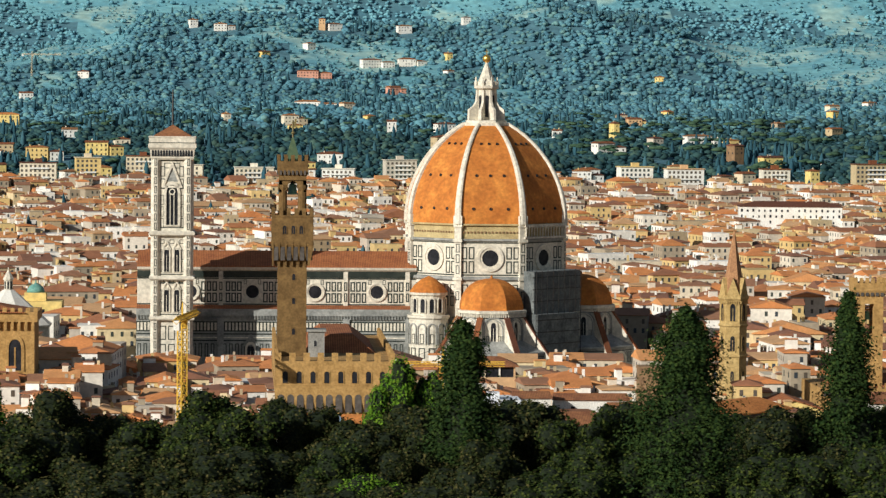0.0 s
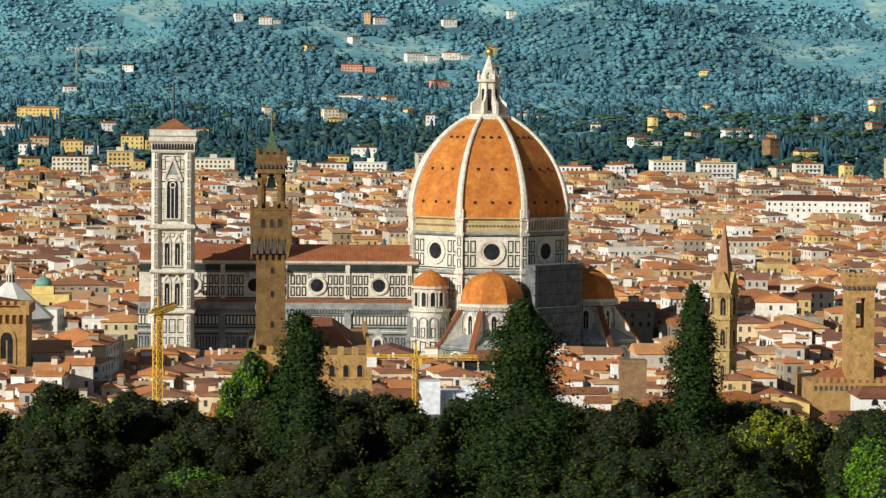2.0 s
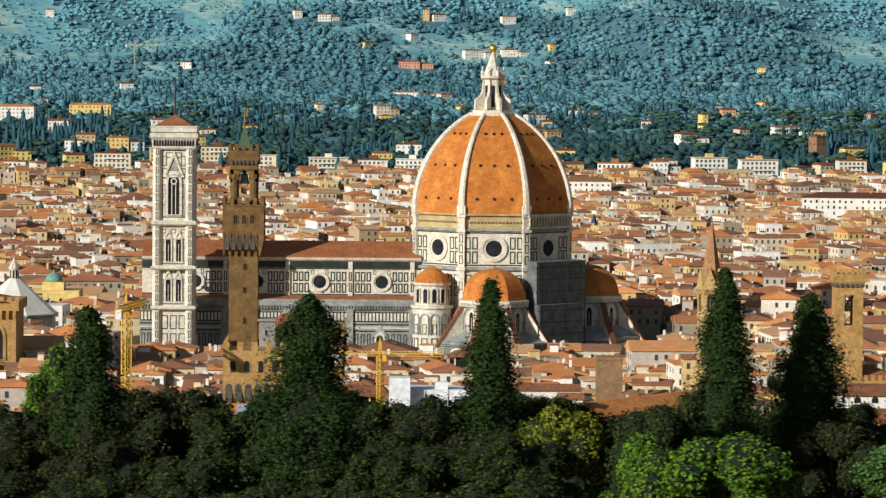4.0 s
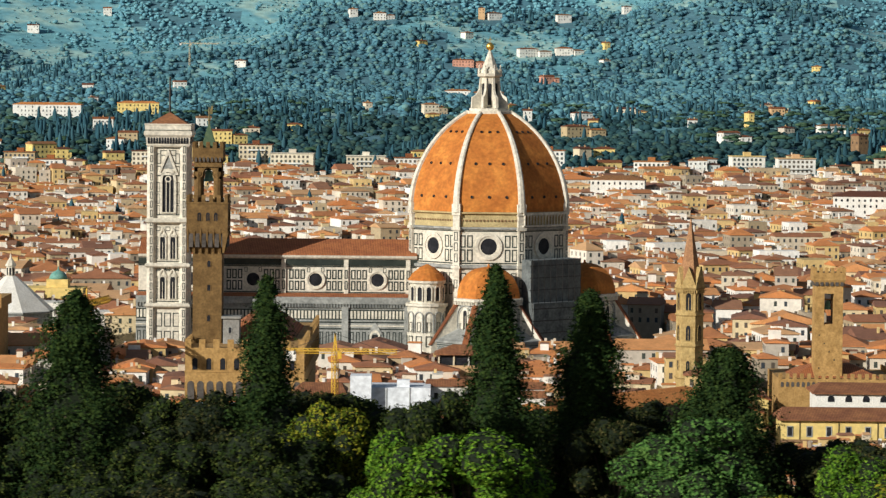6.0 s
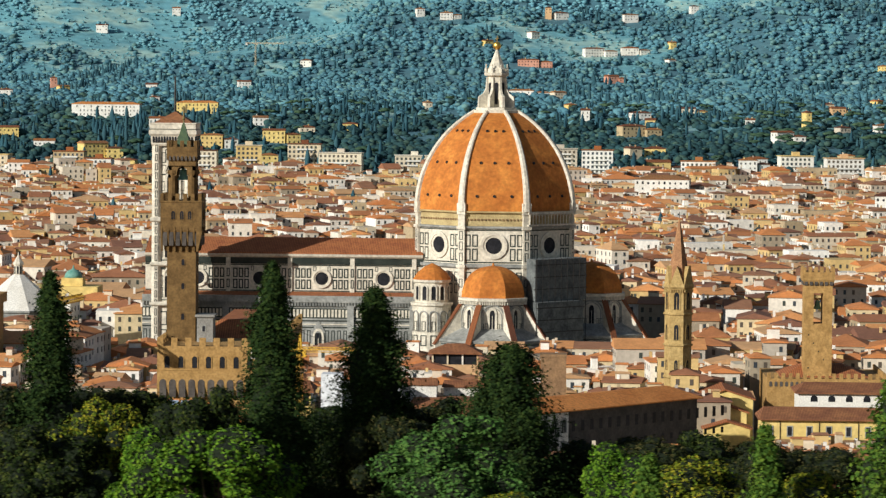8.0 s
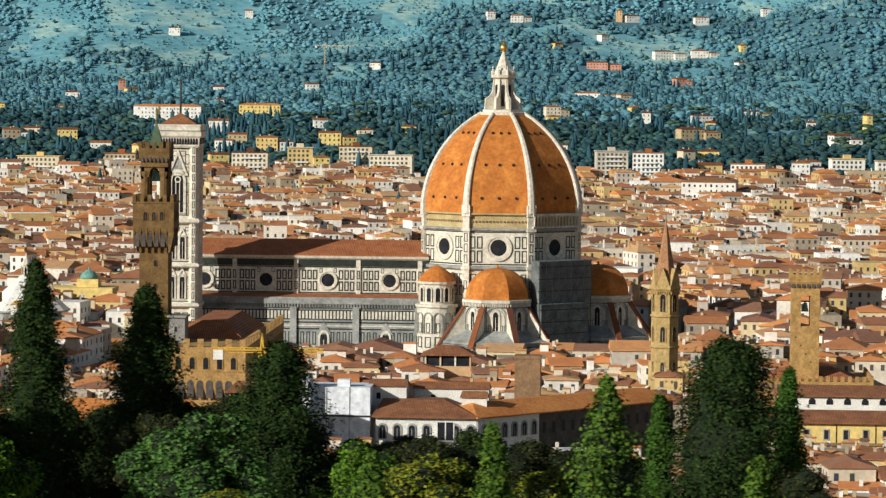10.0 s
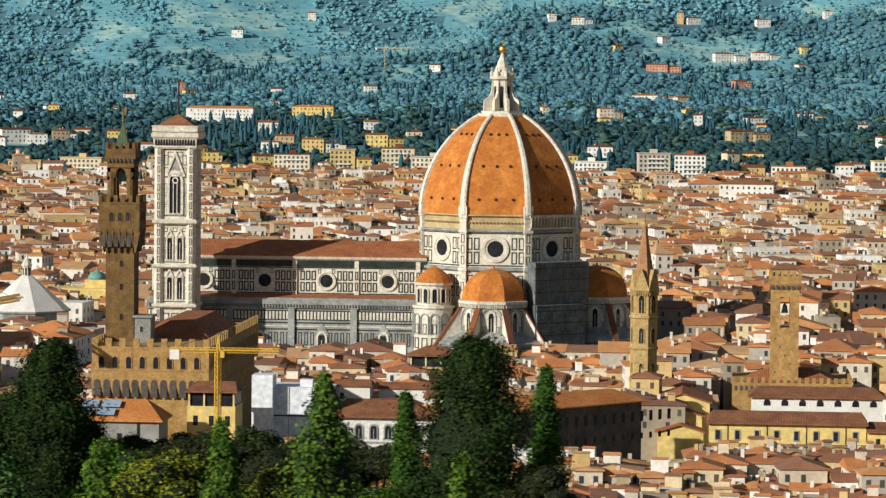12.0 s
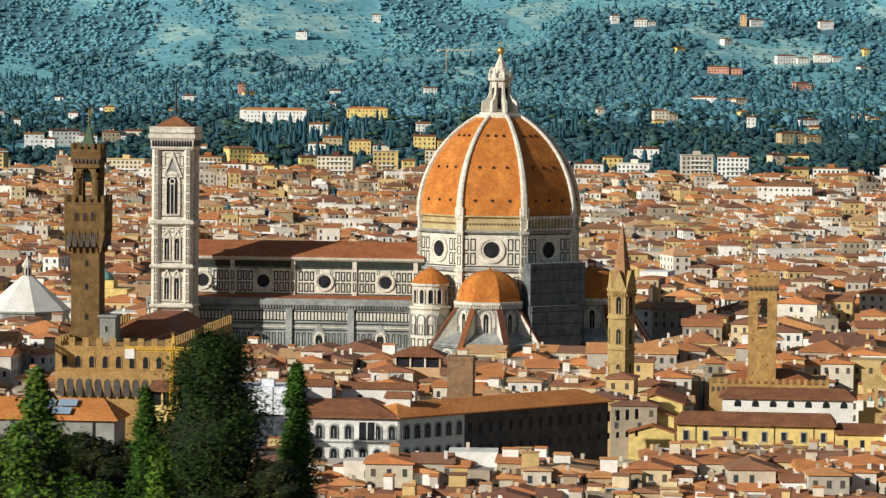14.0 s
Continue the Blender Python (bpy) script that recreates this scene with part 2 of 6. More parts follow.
def arched_window(parent, m, w, h, pointed=True, rim=0.4, material=None, out=0.35, mullion=True):
    """A window: a frame standing out of the wall, dark glass behind it, a mullion in the middle."""
    def make_frame():
        o = arch(w + 2 * rim, h + 1.6 * rim, pointed)
        return frame_ring(Shape(), [(x, z - rim * 0.3) for x, z in o], arch(w, h, pointed), -out, 0.02)
    win = part("window", shared(("window_frame", w, h, pointed, rim, out), make_frame), material or M_MARBLE, parent, "", m)
    part("pane", shared(("pane", w, h, pointed), lambda: plate(Shape(), arch(w, h, pointed), -0.06, 0.03)), M_GLASS, win)
    if mullion:
        part("mullion", shared(("mullion", w, h), lambda: Shape().box(-w * 0.05, w * 0.05, -out * 0.7, -0.06, 0, h * 0.74)), material or M_MARBLE, win)
    return win


def circle(r, n=24):
    return [(r * math.cos(2 * math.pi * i / n), r * math.sin(2 * math.pi * i / n)) for i in range(n)]


def oculus(parent, m, r, rim):
    o = part("oculus", shared(("oculus", r, rim), lambda: frame_ring(frame_ring(Shape(), circle(r + rim), circle(r + rim * 0.45), -0.55, 0.02), circle(r + rim * 0.45), circle(r), -0.3, 0.02)), M_MARBLE, parent, "", m)
    part("pane", shared(("oculus_pane", r), lambda: plate(Shape(), circle(r), -0.05, 0.03)), M_GLASS, o)
    return o


def band(parent, name, m, x0, x1, z0, z1, out, material, label=""):
    return part(name, Shape().box(x0, x1, -out, 0.05, z0, z1), material, parent, label, m)


def smooth01(a, b, t):
    t = min(1.0, max(0.0, (t - a) / (b - a)))
    return t * t * (3 - 2 * t)


def lerp_table(t, table):
    for (a, va), (b, vb) in zip(table, table[1:]):
        if t <= b:
            k = max(0.0, (t - a) / (b - a))
            k = k * k * (3 - 2 * k)
            return va + (vb - va) * k
    return table[-1][1]


# ---- the land: one sheet from the near slope over the flat city to the far hills ----
CREST = [(-1010, 78), (-560, 96), (-400, 128), (-300, 158), (-193, 190), (0, 186), (180, 184), (310, 208), (425, 196), (530, 166), (670, 170), (1010, 166)]
ALONG = [(-1400, 66), (-1100, 60), (-885, 52), (-650, 0), (450, 0), (900, 10), (1200, 28), (1450, 44), (2000, 62), (2600, 80), (3000, 96), (3700, 106)]
BEYOND = [(3050, 66), (3240, 104), (3420, 152), (3580, 208), (3760, 310)]


def straight(t, table):
    for (a, va), (b, vb) in zip(table, table[1:]):
        if t <= b:
            return va + (vb - va) * max(0.0, (t - a) / (b - a))
    return table[-1][1]


def land(x, y):
    """Height of the ground: a near slope, the flat town, rising foothills, a wooded ridge and the mountain beyond it."""
    if y <= 1450:
        z = lerp_table(y, ALONG)
    else:
        z = straight(y, ALONG)
    if y > 1000:
        z += 6 * noise.noise((x / 160, y / 190, 2)) * smooth01(1000, 1400, y)
    if y > 2600:
        ridge = lerp_table(x, CREST)
        z += (ridge - z) * smooth01(2780, 3340, y) - 60 * smooth01(3340, 3560, y)
        z += 16 * noise.noise((x / 170, y / 330, 5)) * smooth01(2600, 3000, y)
    if y > 3050:
        z = max(z, straight(y, BEYOND) + 22 * noise.noise((x / 260, y / 300, 8)) - 10 * smooth01(250, 700, x))
    return z


def hill_view(x, y):
    d = y + 1200
    return 107 - d * 0.24 - 30 < x < -83 + d * 0.19 + 30


def wooded(x, y):
    """How closely the trees stand: above 0 they close to a wood."""
    dens = noise.noise((x / 190, y / 330, 3)) + 0.55 * noise.noise((x / 60, y / 120, 9))
    terraces = (x < -380 and y > 3000) or y > 3480 or (x > 480 and 2800 < y < 3250)
    return dens - (0.0 if terraces else -0.30 if y > 2300 else -0.42)


def make_land():
    ys = list(range(-1400, -600, 25)) + list(range(-600, 900, 100)) + list(range(900, 3760, 20))
    xs = list(range(-1500, 1501, 25))
    vs = [(x, y, land(x, y)) for y in ys for x in xs]
    n = len(xs)
    fs = [(j * n + i, j * n + i + 1, (j + 1) * n + i + 1, (j + 1) * n + i) for j in range(len(ys) - 1) for i in range(n - 1)]
    me = bpy.data.meshes.new("ground")
    me.from_pydata(vs, [], fs)
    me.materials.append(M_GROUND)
    # Hill ground and woodland floor carry blue haze in their colour.
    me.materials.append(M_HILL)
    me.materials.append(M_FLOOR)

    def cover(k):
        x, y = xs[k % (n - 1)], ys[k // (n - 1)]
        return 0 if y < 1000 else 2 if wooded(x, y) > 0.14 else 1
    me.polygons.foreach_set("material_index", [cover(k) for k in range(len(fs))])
    me.shade_smooth()
    tagged(new("ground", me), "rolling land with paved city floor and olive-covered hills", "ground", kind="structure")


make_land()


# ---- the cathedral ----
def octagon(ap):
    return ap / math.cos(math.pi / 8)


def cathedral():
    c = thing("cathedral", "white and green marble cathedral with a huge orange dome", "cathedral")
    ap = 26.0
    part("crossing_wall", Shape().turned([(octagon(ap), 0), (octagon(ap), 50.0)]), M_MARBLE, c, "white marble octagon with green inlay")
    part("cornice", Shape().turned([(octagon(ap), 36.2), (octagon(ap + 0.9), 36.8), (octagon(ap + 0.9), 37.6), (octagon(ap), 37.9)]), M_MARBLE_GREY, c)
    part("cornice", Shape().turned([(octagon(ap), 49.4), (octagon(ap + 0.7), 49.8), (octagon(ap + 0.7), 50.4), (octagon(ap), 50.5)]), M_MARBLE_GREY, c)
    part("drum_band", Shape().turned([(octagon(ap - 0.2), 50.2), (octagon(ap - 0.2), 55.2)]), M_DRUM, c, "bare ochre masonry band under the dome")
    part("drum_ledge", Shape().turned([(octagon(ap), 54.6), (octagon(ap + 0.8), 55.0), (octagon(ap + 0.8), 55.5), (octagon(ap - 0.4), 55.6)]), M_DRUM, c)
    side = 2 * ap * math.tan(math.pi / 8)
    for k in range(8):
        phi = 45.0 * k
        if phi in (135.0, 180.0, 225.0):
            continue
        a = radians(phi)
        m = face(ap * math.sin(a), -ap * math.cos(a), 0, phi)
        oculus(c, m @ pose(0, 0, 44.0), 2.75, 1.75)
        panels(c, m, [-8.7, -6.3, 6.3, 8.7], [41.0, 45.7], 1.9, 4.1, 0.4)
        panels(c, m, [-8.4, -5.6, 5.6, 8.4], [33.6, 29.6], 1.9, 3.2)
        band(c, "string_course", m, -side / 2, side / 2, 38.2, 38.6, 0.12, M_GREEN)
        band(c, "string_course", m, -side / 2, side / 2, 49.0, 49.35, 0.12, M_GREEN)
        if phi == 45.0:   # the one finished gallery
            g = part("gallery", Shape().box(-side / 2, side / 2, -1.3, 0.1, 50.6, 51.2).box(-side / 2, side / 2, -1.3, 0.1, 54.6, 55.4), M_MARBLE, c, "white marble arcade gallery", m)
            for i in range(15):
                x = -side / 2 + side * (i + 0.5) / 15
                part("column", shared(("gallery_column",), lambda: Shape().turned([(0.3, 51.2), (0.2, 51.5), (0.2, 53.6), (0.5, 54.6)], 6)), M_MARBLE, g, "", pose(x, -1.0, 0))
        else:
            for i in range(18):
                part("corbel", shared(("drum_corbel",), lambda: Shape().box(-0.25, 0.25, -0.45, 0.1, 52.4, 53.0)), M_BRICK, c, "", m @ pose(-side / 2 + side * (i + 0.5) / 18, 0.25, 0))
    # corner piers of the drum
    for k in range(8):
        a = radians(22.5 + 45 * k)
        r = octagon(ap)
        m = face(r * math.sin(a), -r * math.cos(a), 0, 22.5 + 45 * k)
        p = part("corner_pier", shared(("corner_pier",), lambda: Shape().box(-1.2, 1.2, -0.45, 1.0, 8, 55.0).box(-1.5, 1.5, -0.8, 1.0, 54.4, 58.2).box(-1.6, 1.6, -0.95, 1.0, 49.4, 50.4).box(-1.6, 1.6, -0.95, 1.0, 36.6, 37.6)), M_MARBLE_GREY if k in (1,) else M_MARBLE, c, "", m)
        for z in (31.5, 40.2, 43.9, 47.4):
            part("panel", panel_mesh(1.3, 2.9, 0.25), M_GREEN, p, "", pose(0, -0.46, z))
    # the shell
    def radius(z):
        return -11.9 + math.sqrt(38.3 ** 2 - (z - 55.4) ** 2)
    levels = [55.4 + 33.2 * i / 16 for i in range(17)]
    for k in range(8):
        phi = radians(45.0 * k)
        s = Shape()
        vs, fs = [], []
        for z in levels:
            r = octagon(radius(z))
            for e in (-22.5, 22.5):
                a = phi + radians(e)
                vs.append((r * math.sin(a), -r * math.cos(a), z))
        fs = [(2 * i, 2 * i + 1, 2 * i + 3, 2 * i + 2) for i in range(len(levels) - 1)]
        s.add(vs, fs)
        web = part("dome_web", s, M_DOME, c, "orange terracotta tiled dome facet")
        if phi < 1.7 or phi > 5.4:
            for z, n in ((60.5, 3), (71.5, 3), (82.0, 3)):
                r = radius(z)
                lean = math.degrees(math.atan2(z - 55.4, r + 11.9))
                for i in range(n):
                    x = (i - 1) * (5.8 if z < 65 else 4.6 if z < 75 else 2.7)
                    part("dome_opening", shared(("dome_opening",), lambda: frame_ring(plate(Shape(), circle(0.34, 10), -0.12, 0.1), circle(0.5, 10), circle(0.34, 10), -0.3, 0.1)), M_IRON, web, "",
                         face(r * math.sin(phi), -r * math.cos(phi), z, math.degrees(phi)) @ pose(x, 0, 0, -lean))
    for k in range(8):
        a = radians(22.5 + 45 * k)
        s = Shape()
        rr = []
        for i, z in enumerate(levels):
            r, w = octagon(radius(z)), 1.15 - 0.5 * i / 16
            o = 0.75
            u = Vector((math.sin(a), -math.cos(a), 0))
            t = Vector((math.cos(a), math.sin(a), 0))
            lean = math.atan2(z - 55.4, r + 11.9)
            out = u * math.cos(lean) + Vector((0, 0, math.sin(lean)))
            p = Vector((r * u.x, r * u.y, z))
            rr.append([p - t * w - out * 0.8, p + t * w - out * 0.8, p + t * w + out * o * 0.6, p + t * w * 0.5 + out * o, p - t * w * 0.5 + out * o, p - t * w + out * o * 0.6])
        s.rings(rr)
        part("rib", s, M_MARBLE, c, "white marble rib")
    # lantern
    lan = part("lantern", Shape().turned([(8.6, 88.0), (8.6, 89.0), (7.4, 89.1), (7.4, 89.9), (3.4, 90.0), (3.2, 100.2), (4.4, 100.8), (4.6, 101.6), (3.6, 101.8), (3.4, 103.0), (3.0, 103.2), (0.55, 109.2), (0.4, 109.6)]), M_MARBLE, c, "white marble lantern with conical spire")
    for k in range(8):
        a = 22.5 + 45 * k
        m = face(3.1 * math.sin(radians(a)), -3.1 * math.cos(radians(a)), 0, a)
        part("buttress", shared(("lantern_buttress",), lambda: Shape().rings([[(-0.45, -3.6, 90.0), (0.45, -3.6, 90.0), (0.45, 0.2, 90.0), (-0.45, 0.2, 90.0)], [(-0.45, -3.4, 93.6), (0.45, -3.4, 93.6), (0.45, 0.2, 93.6), (-0.45, 0.2, 93.6)], [(-0.4, -1.7, 94.7), (0.4, -1.7, 94.7), (0.4, 0.2, 95), (-0.4, 0.2, 95)], [(-0.4, -0.8, 96.4), (0.4, -0.8, 96.4), (0.4, 0.2, 97.2), (-0.4, 0.2, 97.2)], [(-0.35, -0.5, 100.2), (0.35, -0.5, 100.2), (0.35, 0.2, 100.2), (-0.35, 0.2, 100.2)]])), M_MARBLE, lan, "", m)
        part("pinnacle", shared(("lantern_pinnacle",), lambda: Shape().turned([(0.5, 101.6), (0.55, 102.8), (0.15, 103.8), (0.3, 104.2), (0.02, 104.8)], 6)), M_MARBLE, lan, "", m @ pose(0, -0.8, 0))
        m2 = face(3.05 * math.sin(radians(45 * k)), -3.05 * math.cos(radians(45 * k)), 0, 45 * k)
        part("opening", shared(("lantern_opening",), lambda: plate(Shape(), [(x, z + 91) for x, z in arch(1.15, 7.4, False)], -0.12, 0.1)), M_GLASS, lan, "", m2)
    part("ball", Shape().turned([(1.4 * math.sin(math.pi * i / 10), 110.9 - 1.4 * math.cos(math.pi * i / 10)) for i in range(11)], 16), M_GOLD, lan, "gilded copper ball", smooth=True)
    part("cross", Shape().box(-0.1, 0.1, -0.1, 0.1, 112.2, 114.2).box(-0.55, 0.55, -0.1, 0.1, 113.2, 113.45), M_GOLD, lan)

    # tribunes: half-domes on polygonal apses, chapels below with sloping buttresses
    def tribune(cx, cy, phi0, lab):
        t = part("tribune", Shape().turned([(octagon(10.6), 0), (octagon(10.6), 26.2), (octagon(11.4), 26.5), (octagon(11.4), 27.4), (octagon(10.4), 27.5)], m=Matrix.Translation((cx, cy, 0))), M_MARBLE, c, lab)
        dome = Shape()
        prof = [(octagon(10.4) * math.cos(u * math.pi / 2) ** 0.85, 27.4 + 10.2 * math.sin(u * math.pi / 2)) for u in [i / 9 for i in range(9)]] + [(0.5, 37.7), (0.3, 38.6)]
        dome.turned(prof, 8)
        part("half_dome", dome, M_DOME, t, "orange tiled half dome", Matrix.Translation((cx, cy, 0)))
        part("chapel_ring", Shape().turned([(octagon(17.5), 0), (octagon(17.5), 12.8), (octagon(18.1), 13.1), (octagon(18.1), 13.8), (octagon(16.5), 14.4), (octagon(10.5), 17.5)], m=Matrix.Translation((cx, cy, 0))), M_MARBLE_GREY, t, "weathered marble chapels")
        for e in (-90, -45, 0, 45, 90):
            phi = phi0 + e
            a = radians(phi)
            m = face(cx + 10.6 * math.sin(a), cy - 10.6 * math.cos(a), 0, phi)
            arched_window(t, m @ pose(0, 0, 16.6), 1.7, 7.0, True, 0.7)
            part("arch_moulding", shared(("tribune_arch",), lambda: frame_ring(frame_ring(Shape(), arch(8.0, 25.2 - 16, False), arch(7.0, 24.7 - 16, False), -0.4, 0.02), arch(6.4, 24.3 - 16, False), arch(5.9, 24.0 - 16, False), -0.2, 0.02)), M_MARBLE_GREY, t, "", m @ pose(0, 0, 16.3))
            panels(t, m, [-3.2, -1.95, 1.95, 3.2], [18.0], 0.9, 2.4, 0.18)
            for i in range(12):
                part("corbel", shared(("tribune_corbel",), lambda: Shape().box(-0.2, 0.2, -0.7, 0.1, 25.3, 26.4)), M_MARBLE, t, "", m @ pose(-4.0 + 8.0 * i / 11, 0, 0))
            band(t, "string_course", m, -4.3, 4.3, 24.85, 25.15, 0.1, M_GREEN)
            m3 = face(cx + 17.5 * math.sin(a), cy - 17.5 * math.cos(a), 0, phi)
            panels(t, m3, [-6.2, -4.9, -3.6, 3.6, 4.9, 6.2], [10.0, 4.8], 1.0, 3.6, 0.2)
            part("arch_moulding", shared(("chapel_arch",), lambda: frame_ring(Shape(), arch(6.4, 9.2, False), arch(5.4, 8.6, False), -0.3, 0.02)), M_MARBLE, t, "", m3 @ pose(0, 0, 3))
            arched_window(t, m3 @ pose(0, 0, 3.5), 1.6, 6.0, True, 0.5)
            band(t, "string_course", m3, -7.2, 7.2, 12.2, 12.5, 0.12, M_GREEN)
        for e in (-112.5, -67.5, -22.5, 22.5, 67.5, 112.5):
            phi = phi0 + e
            a = radians(phi)
            m = face(cx, cy, 0, phi)
            b = part("sloping_buttress", shared(("sloping_buttress",), lambda: Shape().rings([[(-0.8, -21.5, 0), (0.8, -21.5, 0), (0.8, -11, 0), (-0.8, -11, 0)], [(-0.8, -20.6, 12.0), (0.8, -20.6, 12.0), (0.8, -11, 12), (-0.8, -11, 12)], [(-0.8, -11.4, 25.0), (0.8, -11.4, 25.0), (0.8, -11, 25), (-0.8, -11, 25)]])), M_MARBLE, t, "white marble sloping buttress", m)
            part("coping", shared(("buttress_coping",), lambda: Shape().rings([[(-1.0, -21.1, 12.0), (1.0, -21.1, 12.0), (1.0, -20.4, 12.3), (-1.0, -20.4, 12.3)], [(-1.0, -11.6, 25.5), (1.0, -11.6, 25.5), (1.0, -11.0, 25.6), (-1.0, -11.0, 25.6)]])), M_TILE, b)
        return t
    tribune(0.0, -33.0, 0.0, "south tribune of white and green marble under an orange half dome")
    tribune(33.0, 0.0, 90.0, "east tribune of white and green marble under a half dome")

    # the small round exedra beside the nave
    ex = part("exedra", Shape().turned([(6.6, 0), (6.6, 23.8), (7.2, 24.2), (7.2, 25.0), (5.7, 25.1), (5.7, 31.5), (6.4, 31.9), (6.4, 32.7)], 16, m=Matrix.Translation((-20.5, -26.0, 0))), M_MARBLE, c, "white marble exedra with arched niches")
    part("cone_roof", Shape().turned([(6.5, 32.7), (4.9, 35.0), (2.4, 37.0), (0.3, 38.0)], 16, m=Matrix.Translation((-20.5, -26.0, 0))), M_DOME, ex, "orange tiled cone roof")
    for i in range(-3, 4):
        a = radians(-22.5 + i * 30)
        m = face(-20.5 + 5.68 * math.sin(a), -26 - 5.68 * math.cos(a), 26.0, math.degrees(a))
        arched_window(ex, m, 1.5, 4.6, False, 0.35, mullion=False)
        m = face(-20.5 + 6.55 * math.sin(a), -26 - 6.55 * math.cos(a), 15.5, math.degrees(a))
        part("arch_moulding", shared(("exedra_arch",), lambda: frame_ring(Shape(), arch(3.1, 7.0, False), arch(2.5, 6.6, False), -0.25, 0.02)), M_MARBLE_GREY, ex, "", m)
        panels(ex, m, [0], [-3.0], 2.2, 3.6)
        panels(ex, m, [0], [1.8], 1.4, 3.2, 0.2)
    # netting round the other exedra
    net = part("scaffold", Shape().rings([[(15, -40, 0), (30, -25, 0), (26, -17, 0), (11, -31, 0)], [(15, -40, 26), (30, -25, 26), (26, -17, 26), (11, -31, 26)]]).rings([[(14, -36, 26), (31, -18, 26), (27, -12, 26), (11, -30, 26)], [(14, -36, 40), (31, -18, 40), (27, -12, 40), (11, -30, 40)]]), M_NET, c, "scaffolding wrapped in grey netting")
    for i in range(9):
        px, py = 14.4 + 16.4 * i / 8, -38.6 + 17.2 * i / 8
        part("scaffold_pole", Shape().box(px - 0.12, px + 0.12, py - 1.7, py - 1.5, 0, 40.6), M_IRON, net)
    for z in (30, 34, 38):
        part("scaffold_deck", Shape().rings([[(13.8, -36.3, z), (31.3, -18.0, z), (31, -17.4, z), (13.5, -35.6, z)], [(13.8, -36.3, z + 0.3), (31.3, -18.0, z + 0.3), (31, -17.4, z + 0.3), (13.5, -35.6, z + 0.3)]]), M_IRON, net)
    for z in (4, 8, 12, 16, 20, 24):
        part("scaffold_deck", Shape().rings([[(14.8, -40.3, z), (30.4, -24.8, z), (30, -24, z), (14.5, -39.5, z)], [(14.8, -40.3, z + 0.3), (30.4, -24.8, z + 0.3), (30, -24, z + 0.3), (14.5, -39.5, z + 0.3)]]), M_IRON, net)

    # nave: tiled roof, clerestory with round windows, lower aisle
    x0, x1 = -118.0, -24.0
    nave = part("nave", Shape().box(x0, x1, -12.7, 12.7, 0, 39.0), M_MARBLE, c, "white marble clerestory with green frames")
    part("nave_roof", Shape().rings([[(x0, -13.9, 40.0), (x1, -13.9, 40.0), (x1, 13.9, 40.0), (x0, 13.9, 40.0)], [(x0, -13.9, 40.4), (x1, -13.9, 40.4), (x1, 13.9, 40.4), (x0, 13.9, 40.4)], [(x0, -0.2, 45.0), (x1, -0.2, 45.0), (x1, 0.2, 45.0), (x0, 0.2, 45.0)]]), M_NAVE, nave, "red-brown tiled nave roof")
    # Dark green band; the eaves' shadow line is put into its colour.
    part("cornice", Shape().rings([[(x0, -12.95, 36.5), (x1, -12.95, 36.5), (x1, -12, 36.5), (x0, -12, 36.5)], [(x0, -13.2, 38.7), (x1, -13.2, 38.7), (x1, -12, 38.7), (x0, -12, 38.7)]]), M_GREEN, nave)
    part("cornice", Shape().rings([[(x0, -13.3, 38.7), (x1, -13.3, 38.7), (x1, -12, 38.7), (x0, -12, 38.7)], [(x0, -13.9, 39.2), (x1, -13.9, 39.2), (x1, -12, 39.2), (x0, -12, 39.2)], [(x0, -14.1, 39.98), (x1, -14.1, 39.98), (x1, -12, 39.98), (x0, -12, 39.98)]]), M_MARBLE, nave, "white marble eaves cornice")
    m = face(0, -12.7, 0)
    xs = [-100.2, -79.3, -58.2, -37.3]
    for x in xs:
        oculus(nave, m @ pose(x, 0, 31.7), 2.2, 1.0)
        panels(nave, m, [x + d for d in (-8.2, -6.3, -4.4, 4.4, 6.3, 8.2)], [29.7, 33.5], 1.55, 3.25, 0.42)
        panels(nave, m, [x - 2.4, x + 2.4], [35.0], 1.0, 1.6, 0.18)
        pil = part("pilaster", shared(("nave_pilaster",), lambda: Shape().box(-0.75, 0.75, -0.6, 0.1, 26, 38.6)), M_MARBLE, nave, "", m @ pose(x + 10.3, 0, 0))
        panels(pil, pose(0, -0.6, 0), [0], [29.9, 33.6], 1.05, 2.9, 0.32)
    for z in (27.3, 36.0):
        band(nave, "string_course", m, x0, x1, z, z + 0.35, 0.15, M_GREEN)
    aisle = part("aisle", Shape().box(x0, x1, -21.5, -12, 0, 25.4), M_MARBLE_GREY, c, "grey marble aisle wall with green stripes")
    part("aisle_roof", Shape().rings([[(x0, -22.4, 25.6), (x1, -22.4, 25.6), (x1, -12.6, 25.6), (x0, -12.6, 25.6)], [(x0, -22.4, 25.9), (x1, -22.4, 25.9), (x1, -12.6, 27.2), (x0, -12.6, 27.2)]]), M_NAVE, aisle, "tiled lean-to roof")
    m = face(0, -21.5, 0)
    band(aisle, "parapet", m, x0, x1, 24.2, 26.4, 1.0, M_MARBLE_GREY, "grey marble parapet")
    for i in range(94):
        part("corbel", shared(("aisle_corbel",), lambda: Shape().box(-0.22, 0.22, -0.85, 0.05, 22.9, 24.2)), M_MARBLE_GREY, aisle, "", m @ pose(x0 + 0.5 + i, 0, 0))
    band(aisle, "gallery_strip", m, x0, x1, 18.8, 22.2, 0.06, M_GREEN)
